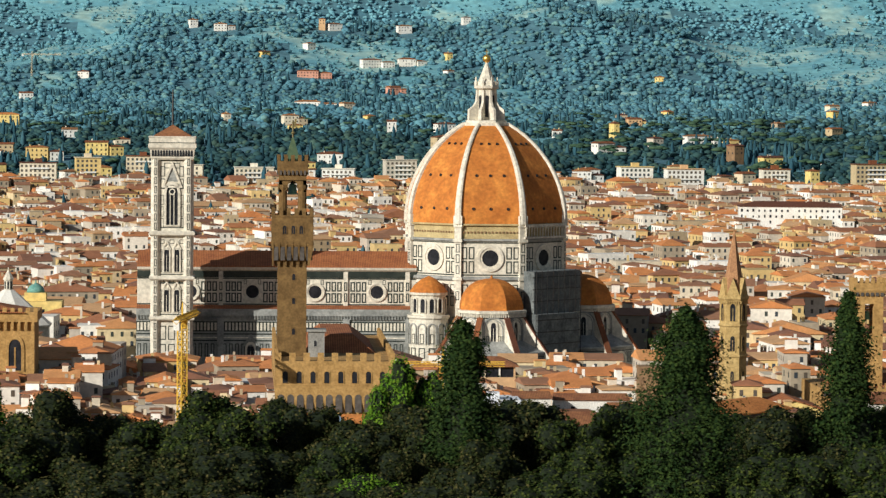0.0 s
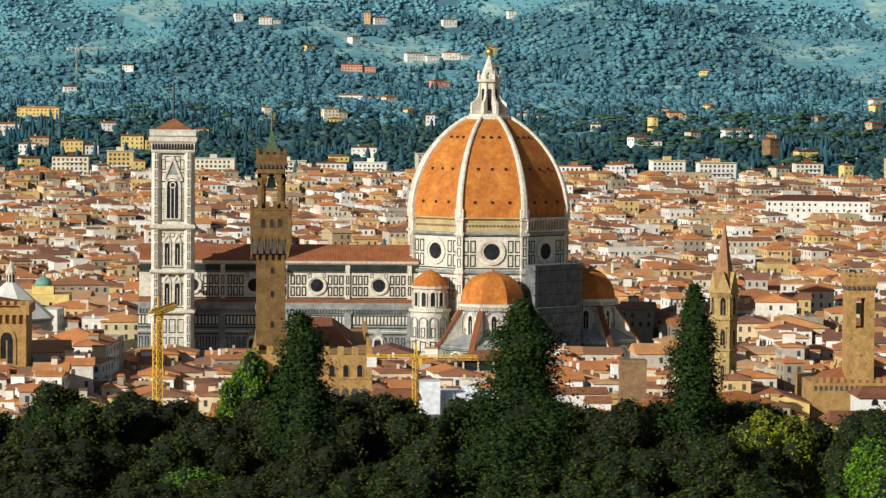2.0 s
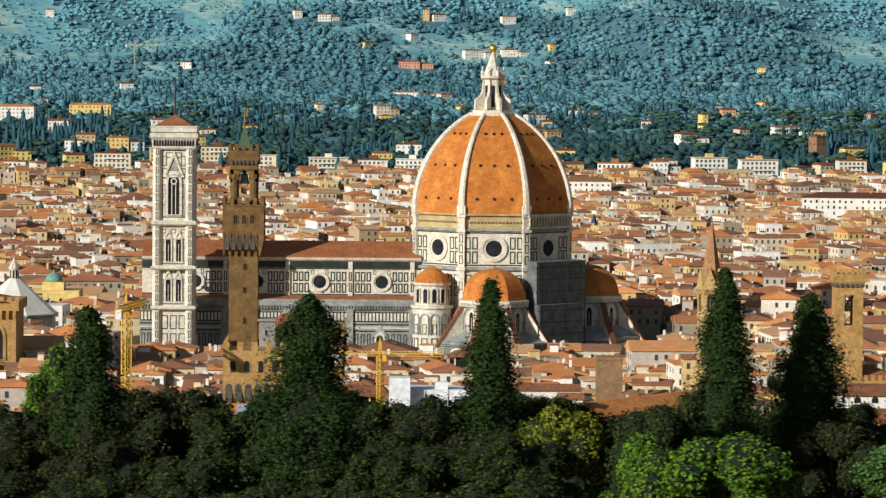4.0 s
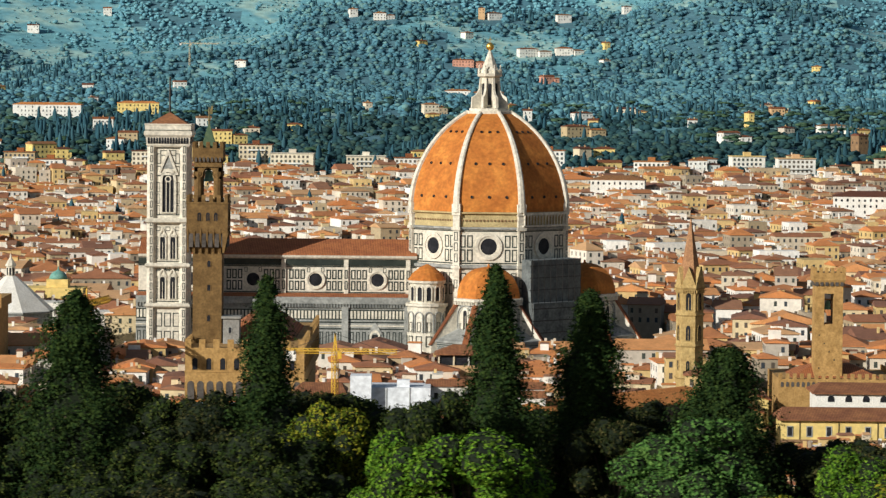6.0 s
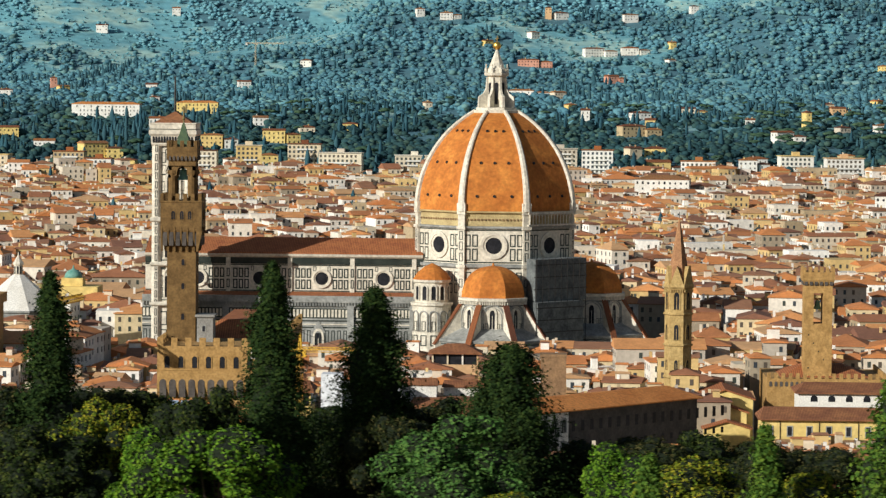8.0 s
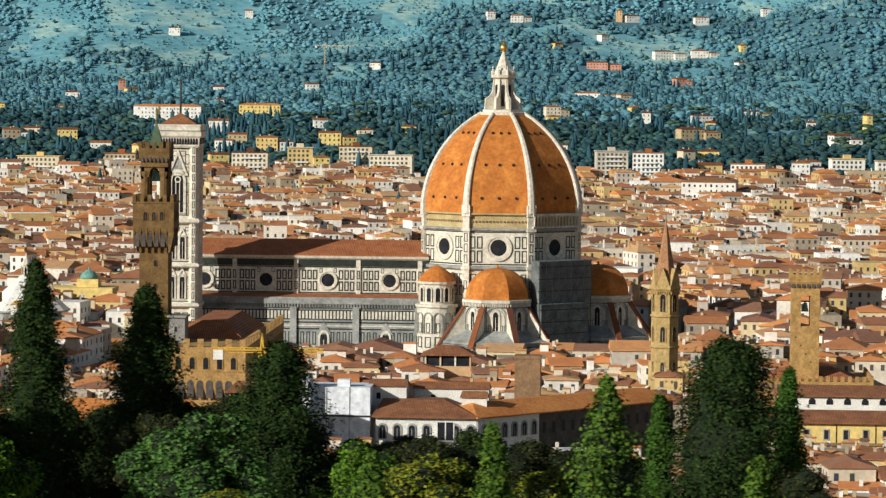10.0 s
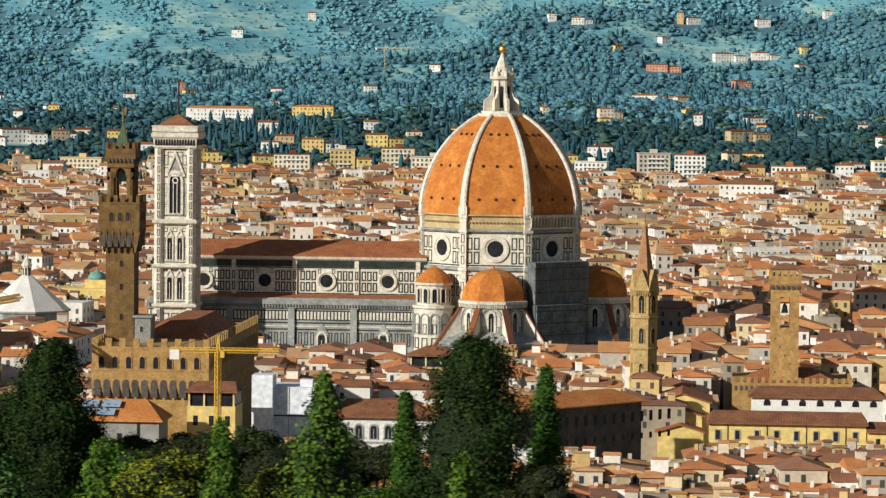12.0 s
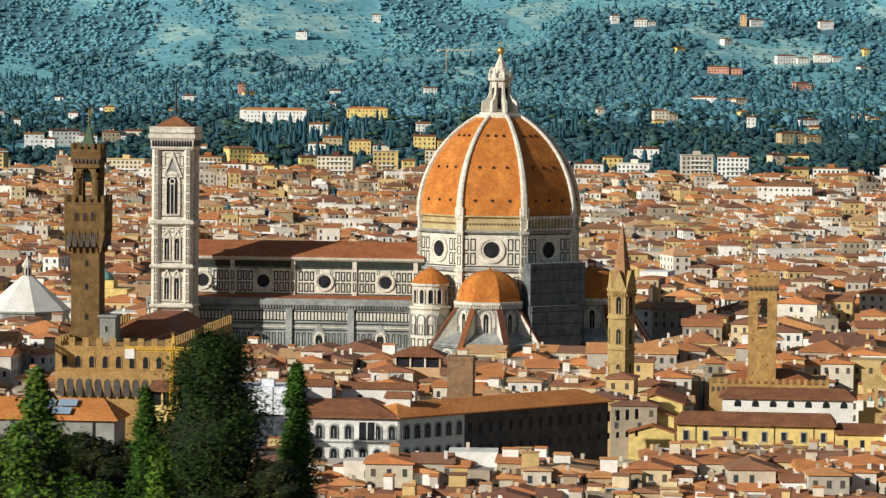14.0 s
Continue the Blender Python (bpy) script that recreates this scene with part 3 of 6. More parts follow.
    for i in range(80):
        part("strip_panel", shared(("strip_panel",), lambda: Shape().box(-0.36, 0.36, -0.16, 0.0, 19.2, 21.8)), M_MARBLE, aisle, "", m @ pose(x0 + 0.6 + 1.175 * i, 0, 0))
    for z in (15.6, 16.6, 17.8):
        band(aisle, "string_course", m, x0, x1, z, z + 0.4, 0.2, M_GREEN if z != 16.6 else M_MARBLE)
    for i in range(46):
        x = x0 + 1.0 + 2.04 * i
        panels(aisle, m, [x], [12.6], 1.2, 4.4, 0.3)
    for x in xs:
        part("pilaster", shared(("aisle_pilaster",), lambda: Shape().box(-1.1, 1.1, -0.8, 0.1, 0, 23.2)), M_MARBLE_GREY, aisle, "", m @ pose(x + 10.3, 0, 0))
        w = arched_window(aisle, m @ pose(x - 0.5, 0, 5.5), 2.4, 9.0, True, 0.7)
        part("gable", shared(("window_gable",), lambda: plate(Shape(), [(-2.6, 8.4), (2.6, 8.4), (0.25, 12.4), (-0.25, 12.4)], -0.3, -0.02)), M_MARBLE_GREY, w)
    return c


def bell_tower():
    """The square marble bell tower with octagonal corner buttresses."""
    t = thing("bell_tower", "tall square bell tower of white, green and pink marble", "bell tower", Matrix.Translation((-105.9, -34.5, -1.9)) @ Matrix.Diagonal((0.96, 0.96, 1, 1)))
    h = 6.0
    part("shaft", Shape().box(-h, h, -h, h, 0, 79), M_MARBLE, t, "white marble shaft")
    for sx in (-1, 1):
        for sy in (-1, 1):
            b = part("corner_buttress", shared(("corner_buttress",), lambda: Shape().turned([(1.75, 0), (1.75, 79)], 8)), M_MARBLE, t, "", pose(sx * 5.6, sy * 5.6, 0))
            for z in range(2, 78, 3):
                part("panel", panel_mesh(0.85, 2.3, 0.2), M_GREEN, b, "", pose(0, -1.62, z + 0.6))
    for z0, z1 in ((25.6, 27.0), (38.8, 40.2), (53.4, 55.0)):
        part("string_course", Shape().rings([[(x * w, y * w, z) for x, y in ((-1, -1), (1, -1), (1, 1), (-1, 1))] for w, z in ((7.3, z0), (7.75, z0 + 0.4), (7.75, z1 - 0.4), (7.3, z1))]), M_MARBLE, t)
    crown = part("crown_gallery", Shape().rings([[(x * w, y * w, z) for x, y in ((-1, -1), (1, -1), (1, 1), (-1, 1))] for w, z in ((7.0, 78.4), (7.4, 79.0), (7.6, 81.6), (8.2, 82.4), (8.2, 83.6), (7.9, 83.7), (7.9, 85.6), (8.1, 85.7), (8.1, 86.1), (7.6, 86.1))]), M_MARBLE, t, "projecting white marble gallery")
    for phi in (-90, 0, 90):
        a = radians(phi)
        m = face(7.5 * math.sin(a), -7.5 * math.cos(a), 0, phi)
        for i in range(15):
            part("arch", shared(("gallery_arch",), lambda: plate(Shape(), [(x, z + 79.6) for x, z in arch(0.62, 2.0, True, 4)], -0.22, 0.2)), M_GLASS, crown, "", m @ pose(-6.6 + 13.2 * i / 14, 0, 0))
        band(crown, "string_course", m @ pose(0, -0.45, 0), -7.9, 7.9, 83.9, 84.1, 0.08, M_GREEN)
        m = face(h * math.sin(a), -h * math.cos(a), 0, phi)
        # three tiers of windows
        w = arched_window(t, m @ pose(0, 0, 57.0), 3.9, 13.2, True, 0.9, out=0.5, mullion=False)
        for x in (-0.65, 0.65):
            part("mullion", shared(("tall_mullion",), lambda: Shape().box(-0.14, 0.14, -0.35, -0.06, 0, 10.2)), M_MARBLE, w, "", pose(x, 0, 0))
        part("tracery", shared(("big_tracery",), lambda: frame_ring(Shape(), circle(1.1, 12), circle(0.7, 12), -0.35, -0.06)), M_MARBLE, w, "", pose(0, 0, 10.9))
        part("gable", shared(("big_gable",), lambda: frame_ring(Shape(), [(-3.6, 12.2), (3.6, 12.2), (0.2, 20.6), (-0.2, 20.6)], [(-2.6, 12.9), (2.6, 12.9), (0.1, 18.7), (-0.1, 18.7)], -0.5, 0.02)), M_MARBLE, w)
        part("gable_inlay", shared(("gable_inlay",), lambda: plate(Shape(), [(-2.5, 14.2), (2.5, 14.2), (0.1, 18.6), (-0.1, 18.6)], -0.1, 0.02)), M_MARBLE_GREY, w)
        panels(t, m, [-3.35, 3.35], [57.6, 61.4, 65.2], 1.1, 3.3, 0.2)
        panels(t, m, [-3.2, 3.2], [70.5, 74.6], 1.5, 3.4, 0.24)
        panels(t, m, [-1.5, 1.5], [76.5], 2.4, 1.8, 0.22)
        for z in (28.4, 41.6):
            for x in (-1.75, 1.75):
                w = arched_window(t, m @ pose(x, 0, z), 1.7, 7.6, True, 0.45, out=0.4)
                part("gable", shared(("small_gable",), lambda: frame_ring(Shape(), [(-1.6, 7.2), (1.6, 7.2), (0.12, 10.2), (-0.12, 10.2)], [(-1.0, 7.7), (1.0, 7.7), (0.05, 9.4), (-0.05, 9.4)], -0.4, 0.02)), M_MARBLE, w)
            panels(t, m, [-3.7, 3.7], [z + 1.7, z + 5.6], 0.8, 3.4, 0.18)
            panels(t, m, [-3.4, 0, 3.4], [z + 9.9], 1.6, 1.4, 0.2)
        for z in (3.5, 9.5, 15.5, 21.5):
            panels(t, m, [-3, 0, 3], [z], 2.3, 4.6, 0.3)
        for z in (56.0, 68.9, 77.9, 40.6, 27.4, 37.9):
            band(t, "string_course", m, -5, 5, z, z + 0.3, 0.1, M_GREEN)
    part("roof", Shape().turned([(9.0, 86.0), (9.0, 86.3), (0.3, 89.8)], 4), M_TILE_BROWN, t, "low orange tiled pyramid roof")
    part("flagpole", Shape().turned([(0.45, 88.5), (0.3, 101.5)], 6), M_IRON, t, "thin dark iron pole")


def merlons(parent, mesh_key, m, x0, x1, step, w, h, d, material, n=None):
    k = int((x1 - x0) / step)
    for i in range(k + 1):
        part("merlon", shared((mesh_key, w, h, d), lambda: Shape().box(-w / 2, w / 2, -d / 2, d / 2, 0, h)), material, parent, "", m @ pose(x0 + (x1 - x0) * i / k, 0, 0))


def square(w, z, cx=0.0, cy=0.0):
    return [(cx + x * w, cy + y * w, z) for x, y in ((-1, -1), (1, -1), (1, 1), (-1, 1))]


def town_hall():
    p = thing("town_hall", "brown sandstone fortress palace with battlements and a tall tower", "palace")
    x0, x1, y0, y1 = -75.0, -46.6, -364.0, -275.0
    body = part("block", Shape().box(x0 + 0.9, x1 - 0.9, y0 + 0.9, y1, 0, 33.6), M_STONE, p, "rough brown sandstone walls")
    part("string_course", Shape().box(x0 + 0.7, x1 - 0.7, y0 + 0.7, y1, 24.6, 25.0), M_STONE, body)
    gal = part("gallery", Shape().box(x0, x1, y0, y1 + 1, 26.8, 35.4).box(x0 - 0.15, x1 + 0.15, y0 - 0.15, y1, 29.6, 29.85), M_STONE, p, "overhanging battlement gallery")
    for i in range(12):
        x = x0 + 1.2 + 2.3 * i
        # Dark plates paint the shade between the corbels.
        part("machicolation_arch", shared(("pv_arch",), lambda: plate(Shape(), [(x, z - 3.6) for x, z in arch(1.6, 4.3, False, 5)], -0.06, 0.05)), M_SHADE_DARK, gal, "", face(x + 0.2, y0 - 0.02, 26.8) @ pose(0, 0.0, 0))
        part("corbel", shared(("pv_corbel",), lambda: Shape().rings([[(-0.3, 0.6, -3.6), (0.3, 0.6, -3.6), (0.3, 0.95, -3.6), (-0.3, 0.95, -3.6)], [(-0.3, -0.12, -0.6), (0.3, -0.12, -0.6), (0.3, 0.95, -0.6), (-0.3, 0.95, -0.6)], [(-0.3, -0.12, 0.05), (0.3, -0.12, 0.05), (0.3, 0.95, 0.05), (-0.3, 0.95, 0.05)]])), M_STONE, gal, "", pose(x - 0.95, y0, 26.8))
    for i in range(8):
        arched_window(gal, face(x0 + 2.4 + 3.3 * i, y0, 30.2), 1.25, 2.8, False, 0.22, M_STONE, 0.15, False)
    for i in range(22):
        arched_window(gal, face(x1, y0 + 3 + 3.9 * i, 30.2, 90), 1.25, 2.8, False, 0.22, M_STONE, 0.15, False)
    merlons(gal, "pv_merlon", pose(0, y0 + 0.4, 35.4), x0 + 0.7, x1 - 0.7, 3.2, 1.5, 2.0, 0.8, M_STONE)
    merlons(gal, "pv_merlon", pose(x1 - 0.4, 0, 35.4, 0, 0, 90), y0 + 3, y1, 3.2, 1.5, 2.0, 0.8, M_STONE)
    merlons(gal, "pv_merlon", pose(x0 + 0.4, 0, 35.4, 0, 0, 90), y0 + 3, y1, 3.2, 1.5, 2.0, 0.8, M_STONE)
    part("inner_roof", Shape().rings([[(x0 + 6, -338, 35), (x1 - 3, -338, 35), (x1 - 3, -285, 35), (x0 + 6, -285, 35)], [(x0 + 12, -330, 39.6), (x1 - 9, -330, 39.6), (x1 - 9, -292, 39.6), (x0 + 12, -292, 39.6)]]), M_NAVE, p, "dark red tiled hipped roof")
    # the tower
    cx, cy = -70.9, -345.4
    T = pose(cx, cy, -1.1)
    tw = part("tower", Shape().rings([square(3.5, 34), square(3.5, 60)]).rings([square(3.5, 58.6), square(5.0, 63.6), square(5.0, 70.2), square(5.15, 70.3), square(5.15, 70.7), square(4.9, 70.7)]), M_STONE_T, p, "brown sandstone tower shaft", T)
    for phi in (-90, 0, 90):
        a = radians(phi)
        m = face(4.5 * math.sin(a), -4.5 * math.cos(a), 0, phi)
        for i in range(6):
            # Arch-shaped dark plates in place of the shade under the tower gallery.
            part("machicolation_arch", shared(("tower_arch",), lambda: plate(Shape(), [(x, z) for x, z in arch(1.0, 4.6, True, 5)], -0.5, 0.4)), M_SHADE_DARK, tw, "", m @ pose(-3.9 + 1.56 * i, 0.15, 59.8))
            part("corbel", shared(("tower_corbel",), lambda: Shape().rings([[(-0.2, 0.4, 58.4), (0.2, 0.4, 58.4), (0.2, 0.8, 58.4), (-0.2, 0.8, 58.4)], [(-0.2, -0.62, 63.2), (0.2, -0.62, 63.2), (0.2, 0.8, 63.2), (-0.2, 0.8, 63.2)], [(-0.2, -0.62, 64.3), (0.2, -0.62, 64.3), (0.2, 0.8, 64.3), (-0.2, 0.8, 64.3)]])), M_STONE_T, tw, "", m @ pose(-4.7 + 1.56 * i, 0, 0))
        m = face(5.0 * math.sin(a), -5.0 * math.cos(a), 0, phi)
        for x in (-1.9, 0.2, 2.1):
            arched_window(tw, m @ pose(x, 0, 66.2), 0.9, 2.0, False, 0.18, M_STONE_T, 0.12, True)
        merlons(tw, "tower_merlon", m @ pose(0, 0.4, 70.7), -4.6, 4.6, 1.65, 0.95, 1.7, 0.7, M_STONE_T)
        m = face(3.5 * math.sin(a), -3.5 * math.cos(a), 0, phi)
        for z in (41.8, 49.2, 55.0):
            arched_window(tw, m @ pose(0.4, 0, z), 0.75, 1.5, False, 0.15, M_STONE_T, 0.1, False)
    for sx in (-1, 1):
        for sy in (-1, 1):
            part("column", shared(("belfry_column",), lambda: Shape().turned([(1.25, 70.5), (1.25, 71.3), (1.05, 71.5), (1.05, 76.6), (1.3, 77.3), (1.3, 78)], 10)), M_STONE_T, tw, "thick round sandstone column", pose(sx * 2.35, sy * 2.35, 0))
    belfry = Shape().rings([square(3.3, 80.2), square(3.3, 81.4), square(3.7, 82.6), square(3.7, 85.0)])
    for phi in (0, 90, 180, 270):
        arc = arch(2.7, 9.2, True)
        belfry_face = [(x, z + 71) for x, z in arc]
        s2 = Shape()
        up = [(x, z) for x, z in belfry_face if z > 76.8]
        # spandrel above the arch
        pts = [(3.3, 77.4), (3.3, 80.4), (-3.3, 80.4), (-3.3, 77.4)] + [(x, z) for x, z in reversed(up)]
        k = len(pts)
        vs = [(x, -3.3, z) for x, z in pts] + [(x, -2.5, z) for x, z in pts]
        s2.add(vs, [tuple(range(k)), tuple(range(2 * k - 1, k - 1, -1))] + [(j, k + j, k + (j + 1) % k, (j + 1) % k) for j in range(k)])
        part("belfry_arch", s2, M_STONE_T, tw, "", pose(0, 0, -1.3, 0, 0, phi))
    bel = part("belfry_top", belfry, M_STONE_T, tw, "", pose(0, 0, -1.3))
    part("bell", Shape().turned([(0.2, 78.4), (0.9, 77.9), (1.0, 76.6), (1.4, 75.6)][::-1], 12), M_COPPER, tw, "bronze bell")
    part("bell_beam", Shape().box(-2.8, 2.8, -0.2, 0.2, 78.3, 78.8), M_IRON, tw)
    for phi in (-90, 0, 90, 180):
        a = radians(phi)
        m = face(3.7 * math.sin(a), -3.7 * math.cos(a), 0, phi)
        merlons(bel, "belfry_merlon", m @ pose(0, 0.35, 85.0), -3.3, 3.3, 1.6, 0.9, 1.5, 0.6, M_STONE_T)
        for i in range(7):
            # Small dark plates: painted shade under the belfry top.
            part("corbel_arch", shared(("belfry_corbel",), lambda: plate(Shape(), arch(0.5, 1.1, False, 4), -0.22, 0.3)), M_SHADE_DARK, bel, "", m @ pose(-2.9 + 0.97 * i, 0.1, 81.7))
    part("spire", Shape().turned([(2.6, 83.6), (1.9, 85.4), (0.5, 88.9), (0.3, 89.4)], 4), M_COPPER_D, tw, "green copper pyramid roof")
    part("weathervane", Shape().turned([(0.22, 89.2), (0.18, 93.6)], 6).turned([(0.05, 90.0), (0.5, 90.5), (0.05, 91.0)], 8).box(-0.25, 0.8, -0.08, 0.08, 91.9, 93.2).box(0.4, 0.9, -0.06, 0.06, 93.1, 93.9), M_VANE, tw, "gilt copper weathervane")
    part("tower_lodge", Shape().box(-66.9, -63.0, -350.5, -344, 34, 41.5).box(-67.3, -62.6, -351, -343.5, 41.5, 42.0), M_GREY, p, "grey plastered stair lodge")
    arched_window(p, face(-65.2, -350.52, 38.0), 0.7, 1.4, False, 0.15, M_MARBLE_GREY, 0.1, False)


def hex_tower():
    t = thing("church_tower", "slender six-sided ochre stone bell tower with a pointed spire", "bell tower", pose(54.3, -222.5, 0, 0, 0, -10))
    r = 3.8
    part("shaft", Shape().turned([(r, 0), (r, 42.0), (r + 0.5, 42.6), (r + 0.5, 43.4), (r, 43.5)], 6, 0.0), M_YELLOWSTONE, t, "ochre sandstone shaft")
    for z in (17.5, 26.4, 35.0):
        part("string_course", Shape().turned([(r, z - 0.3), (r + 0.35, z), (r + 0.35, z + 0.35), (r, z + 0.6)], 6, 0.0), M_YELLOWSTONE, t)
    for k in range(6):
        phi = 60 * k
        a = radians(phi)
        ap = r * math.cos(math.pi / 6)
        m = face(ap * math.sin(a), -ap * math.cos(a), 0, phi)
        arched_window(t, m @ pose(0, 0, 36.4), 1.5, 4.8, True, 0.3, M_YELLOWSTONE, 0.2)
        arched_window(t, m @ pose(0, 0, 28.0), 1.3, 4.2, True, 0.3, M_YELLOWSTONE, 0.2)
        arched_window(t, m @ pose(0, 0, 19.6), 1.0, 2.8, True, 0.25, M_YELLOWSTONE, 0.2)
        for i in range(6):
            part("corbel", shared(("hex_corbel",), lambda: Shape().box(-0.14, 0.14, -0.4, 0.1, 41.2, 42.0)), M_YELLOWSTONE, t, "", m @ pose(-1.6 + 0.64 * i, 0, 0))
        part("gable", shared(("hex_gable",), lambda: plate(Shape(), [(-1.9, 43.4), (1.9, 43.4), (0, 48.4)], -0.25, 1.2)), M_YELLOWSTONE, t, "", m)
    part("spire", Shape().turned([(3.3, 43.4), (0.12, 61.8)], 6, 0.0), M_SPIRE, t, "reddish brick spire")
    part("finial", Shape().turned([(0.1, 61.5), (0.06, 63.4)], 6), M_IRON, t)


def prison_palace():
    """The second stone tower and its battlemented block."""
    p = thing("battlemented_palace", "ochre stone palace with battlements and a square bell tower", "palace")
    part("block", Shape().box(79, 112, -225, -190, 0, 17.6), M_STONE, p, "rough sandstone block")
    merlons(p, "bg_merlon", pose(0, -224.6, 17.6), 79.5, 111.5, 1.9, 1.0, 1.5, 0.7, M_STONE)
    merlons(p, "bg_merlon", pose(111.6, 0, 17.6, 0, 0, 90), -224, -191, 1.9, 1.0, 1.5, 0.7, M_STONE)
    for i in range(22):
        # Shade below the battlements, painted as dark arch plates.
        part("corbel_arch", shared(("bg_corbel",), lambda: plate(Shape(), arch(0.8, 1.4, False, 4), -0.1, 0.05)), M_SHADE_DARK, p, "", face(80 + 1.45 * i, -225, 15.4))
    part("inner_roof", Shape().rings([[(82, -222, 17.2), (109, -222, 17.2), (109, -194, 17.2), (82, -194, 17.2)], [(90, -210, 20.6), (101, -210, 20.6), (101, -206, 20.6), (90, -206, 20.6)]]), M_NAVE, p, "tiled roof")
    T = pose(93.3, -215.3, 0)
    tw = part("tower", Shape().box(-3.9, 3.9, -3.9, 3.9, 0, 32), M_STONE, p, "square ochre sandstone tower with an open belfry slot", T)
    for x in (-2.6, 2.6):
        part("belfry_pier", shared(("belfry_pier",), lambda: Shape().box(-1.3, 1.3, -3.9, 3.9, 32, 41)), M_STONE, tw, "", pose(x, 0, 0))
    part("belfry_head", Shape().rings([square(3.9, 41), square(3.9, 43.4), square(4.5, 44.8), square(4.5, 46.9)]), M_STONE, tw)
    part("bell", Shape().turned([(1.1, 36.4), (0.8, 37.4), (0.6, 38.6), (0.1, 39.0)], 10), M_COPPER, tw)
    part("belfry_sill", Shape().box(-1.3, 1.3, -3.7, 3.7, 32, 32.5).box(-1.3, 1.3, -0.2, 0.2, 39, 39.4), M_STONE, tw)
    for phi in (-90, 0, 90):
        a = radians(phi)
        m = face(4.5 * math.sin(a), -4.5 * math.cos(a), 0, phi)
        merlons(tw, "bgt_merlon", m @ pose(0, 0.35, 46.9), -4.0, 4.0, 1.6, 0.95, 1.4, 0.6, M_STONE)
        for i in range(6):
            # Dark plates hold the shade between the tower's corbels.
            part("corbel_arch", shared(("bgt_corbel",), lambda: plate(Shape(), arch(0.9, 1.8, False, 4), -0.06, 0.5)), M_SHADE_DARK, tw, "", m @ pose(-3.5 + 1.4 * i, 0.3, 43.2))
        m = face(3.9 * math.sin(a), -3.9 * math.cos(a), 0, phi)
        for i in range(5):
            part("putlog_hole", shared(("putlog",), lambda: Shape().box(-0.18, 0.18, -0.04, 0.02, 0, 0.4)), M_IRON, tw, "", m @ pose(-2.6 + 1.4 * (i * 7 % 4), 0, 20 + 2.3 * i))


def baptistery():
    b = thing("baptistery", "octagonal baptistery with a white marble pyramid roof and lantern", "baptistery", Matrix.Translation((-161, -14, 0)))
    part("wall", Shape().turned([(octagon(13.5), 0), (octagon(13.5), 19.6), (octagon(14.2), 20.0), (octagon(14.2), 20.6)]), M_MARBLE_GREY, b)
    part("roof", Shape().turned([(octagon(14.0), 20.6), (2.0, 32.0), (1.6, 32.0)]), M_WHITE, b, "smooth white marble pyramid roof")
    part("lantern", Shape().turned([(1.5, 31.8), (1.5, 35.2), (1.9, 35.4), (1.9, 35.8), (0.3, 38.4), (0.1, 39.6)]), M_MARBLE, b, "small marble lantern")
    for k in range(8):
        a = radians(45 * k)
        part("opening", shared(("bap_opening",), lambda: plate(Shape(), arch(0.6, 2.6, False, 4), -0.05, 0.02)), M_GLASS, b, "", face(1.39 * math.sin(a), -1.39 * math.cos(a), 32.3, 45 * k))


def granary_church():
    g = thing("granary_church", "tall brown stone church block with gothic tracery windows and corbels", "church", Matrix.Translation((-157, -180, 0)))
    part("block", Shape().box(-15, 15, -11, 11, 0, 33.0).box(-15.9, 15.9, -11.9, 11.9, 33.0, 35.8), M_STONE, g, "brown sandstone walls")
    for i in range(16):
        part("corbel", shared(("grain_corbel",), lambda: Shape().box(-0.35, 0.35, -0.9, 0.1, 30.8, 33.0)), M_STONE, g, "", face(-14.6 + 1.95 * i, -11, 0))
    for z in (13, 24.0):
        for x in (-9.5, 0, 9.5):
            arched_window(g, face(x, -11, z - 5), 3.6, 9.0, True, 0.9, M_STONE, 0.3)
    part("string_course", Shape().box(-15.3, 15.3, -11.3, 11.3, 17.6, 18.1), M_STONE, g)
    merlons(g, "grain_merlon", pose(0, -11.5, 35.8), -15.4, 15.4, 2.2, 1.2, 1.2, 0.8, M_STONE)
    part("roof", Shape().turned([(18, 35.6), (0.5, 38.5)], 4), M_NAVE, g)


M_YELLOWSTONE = mat("ochre_sandstone", [(0.36, 0.24, 0.09), (0.48, 0.34, 0.14)], 0.9, scale=0.5, fine=1.8)
M_SPIRE = mat("spire_brick", [(0.30, 0.15, 0.075), (0.40, 0.21, 0.10)], 0.9, scale=0.5, fine=2.0)
cathedral()
bell_tower()
town_hall()
hex_tower()
prison_palace()
baptistery()
granary_church()


# ---- the houses of the city ----
rnd = random.Random(11)
KEEP = [(-128, -46, -44, 20), (-46, 56, -56, 46), (-178, -142, -36, 8), (-90, -44, -416, -270), (46, 62, -232, -212), (77, 114, -228, -188),
        (-176, -140, -194, -166), (-40, 66, -392, -282), (70, 122, -303, -236), (-170, -148, 100, 122), (-120, -78, -380, -330)]


def in_view(x, y, pad=14.0):
    """Whether the plan's strip that the walk looks over holds the spot."""
    d = y + 1200
    return min(107 - d * 0.236, -83 - d * 0.072) - pad < x < max(-83 + d * 0.186, 107 + d * 0.022) + pad


def free(x, y, w, d):
    return all(x + w < a or x - w > b or y + d < c or y - d > e for a, b, c, e in KEEP)


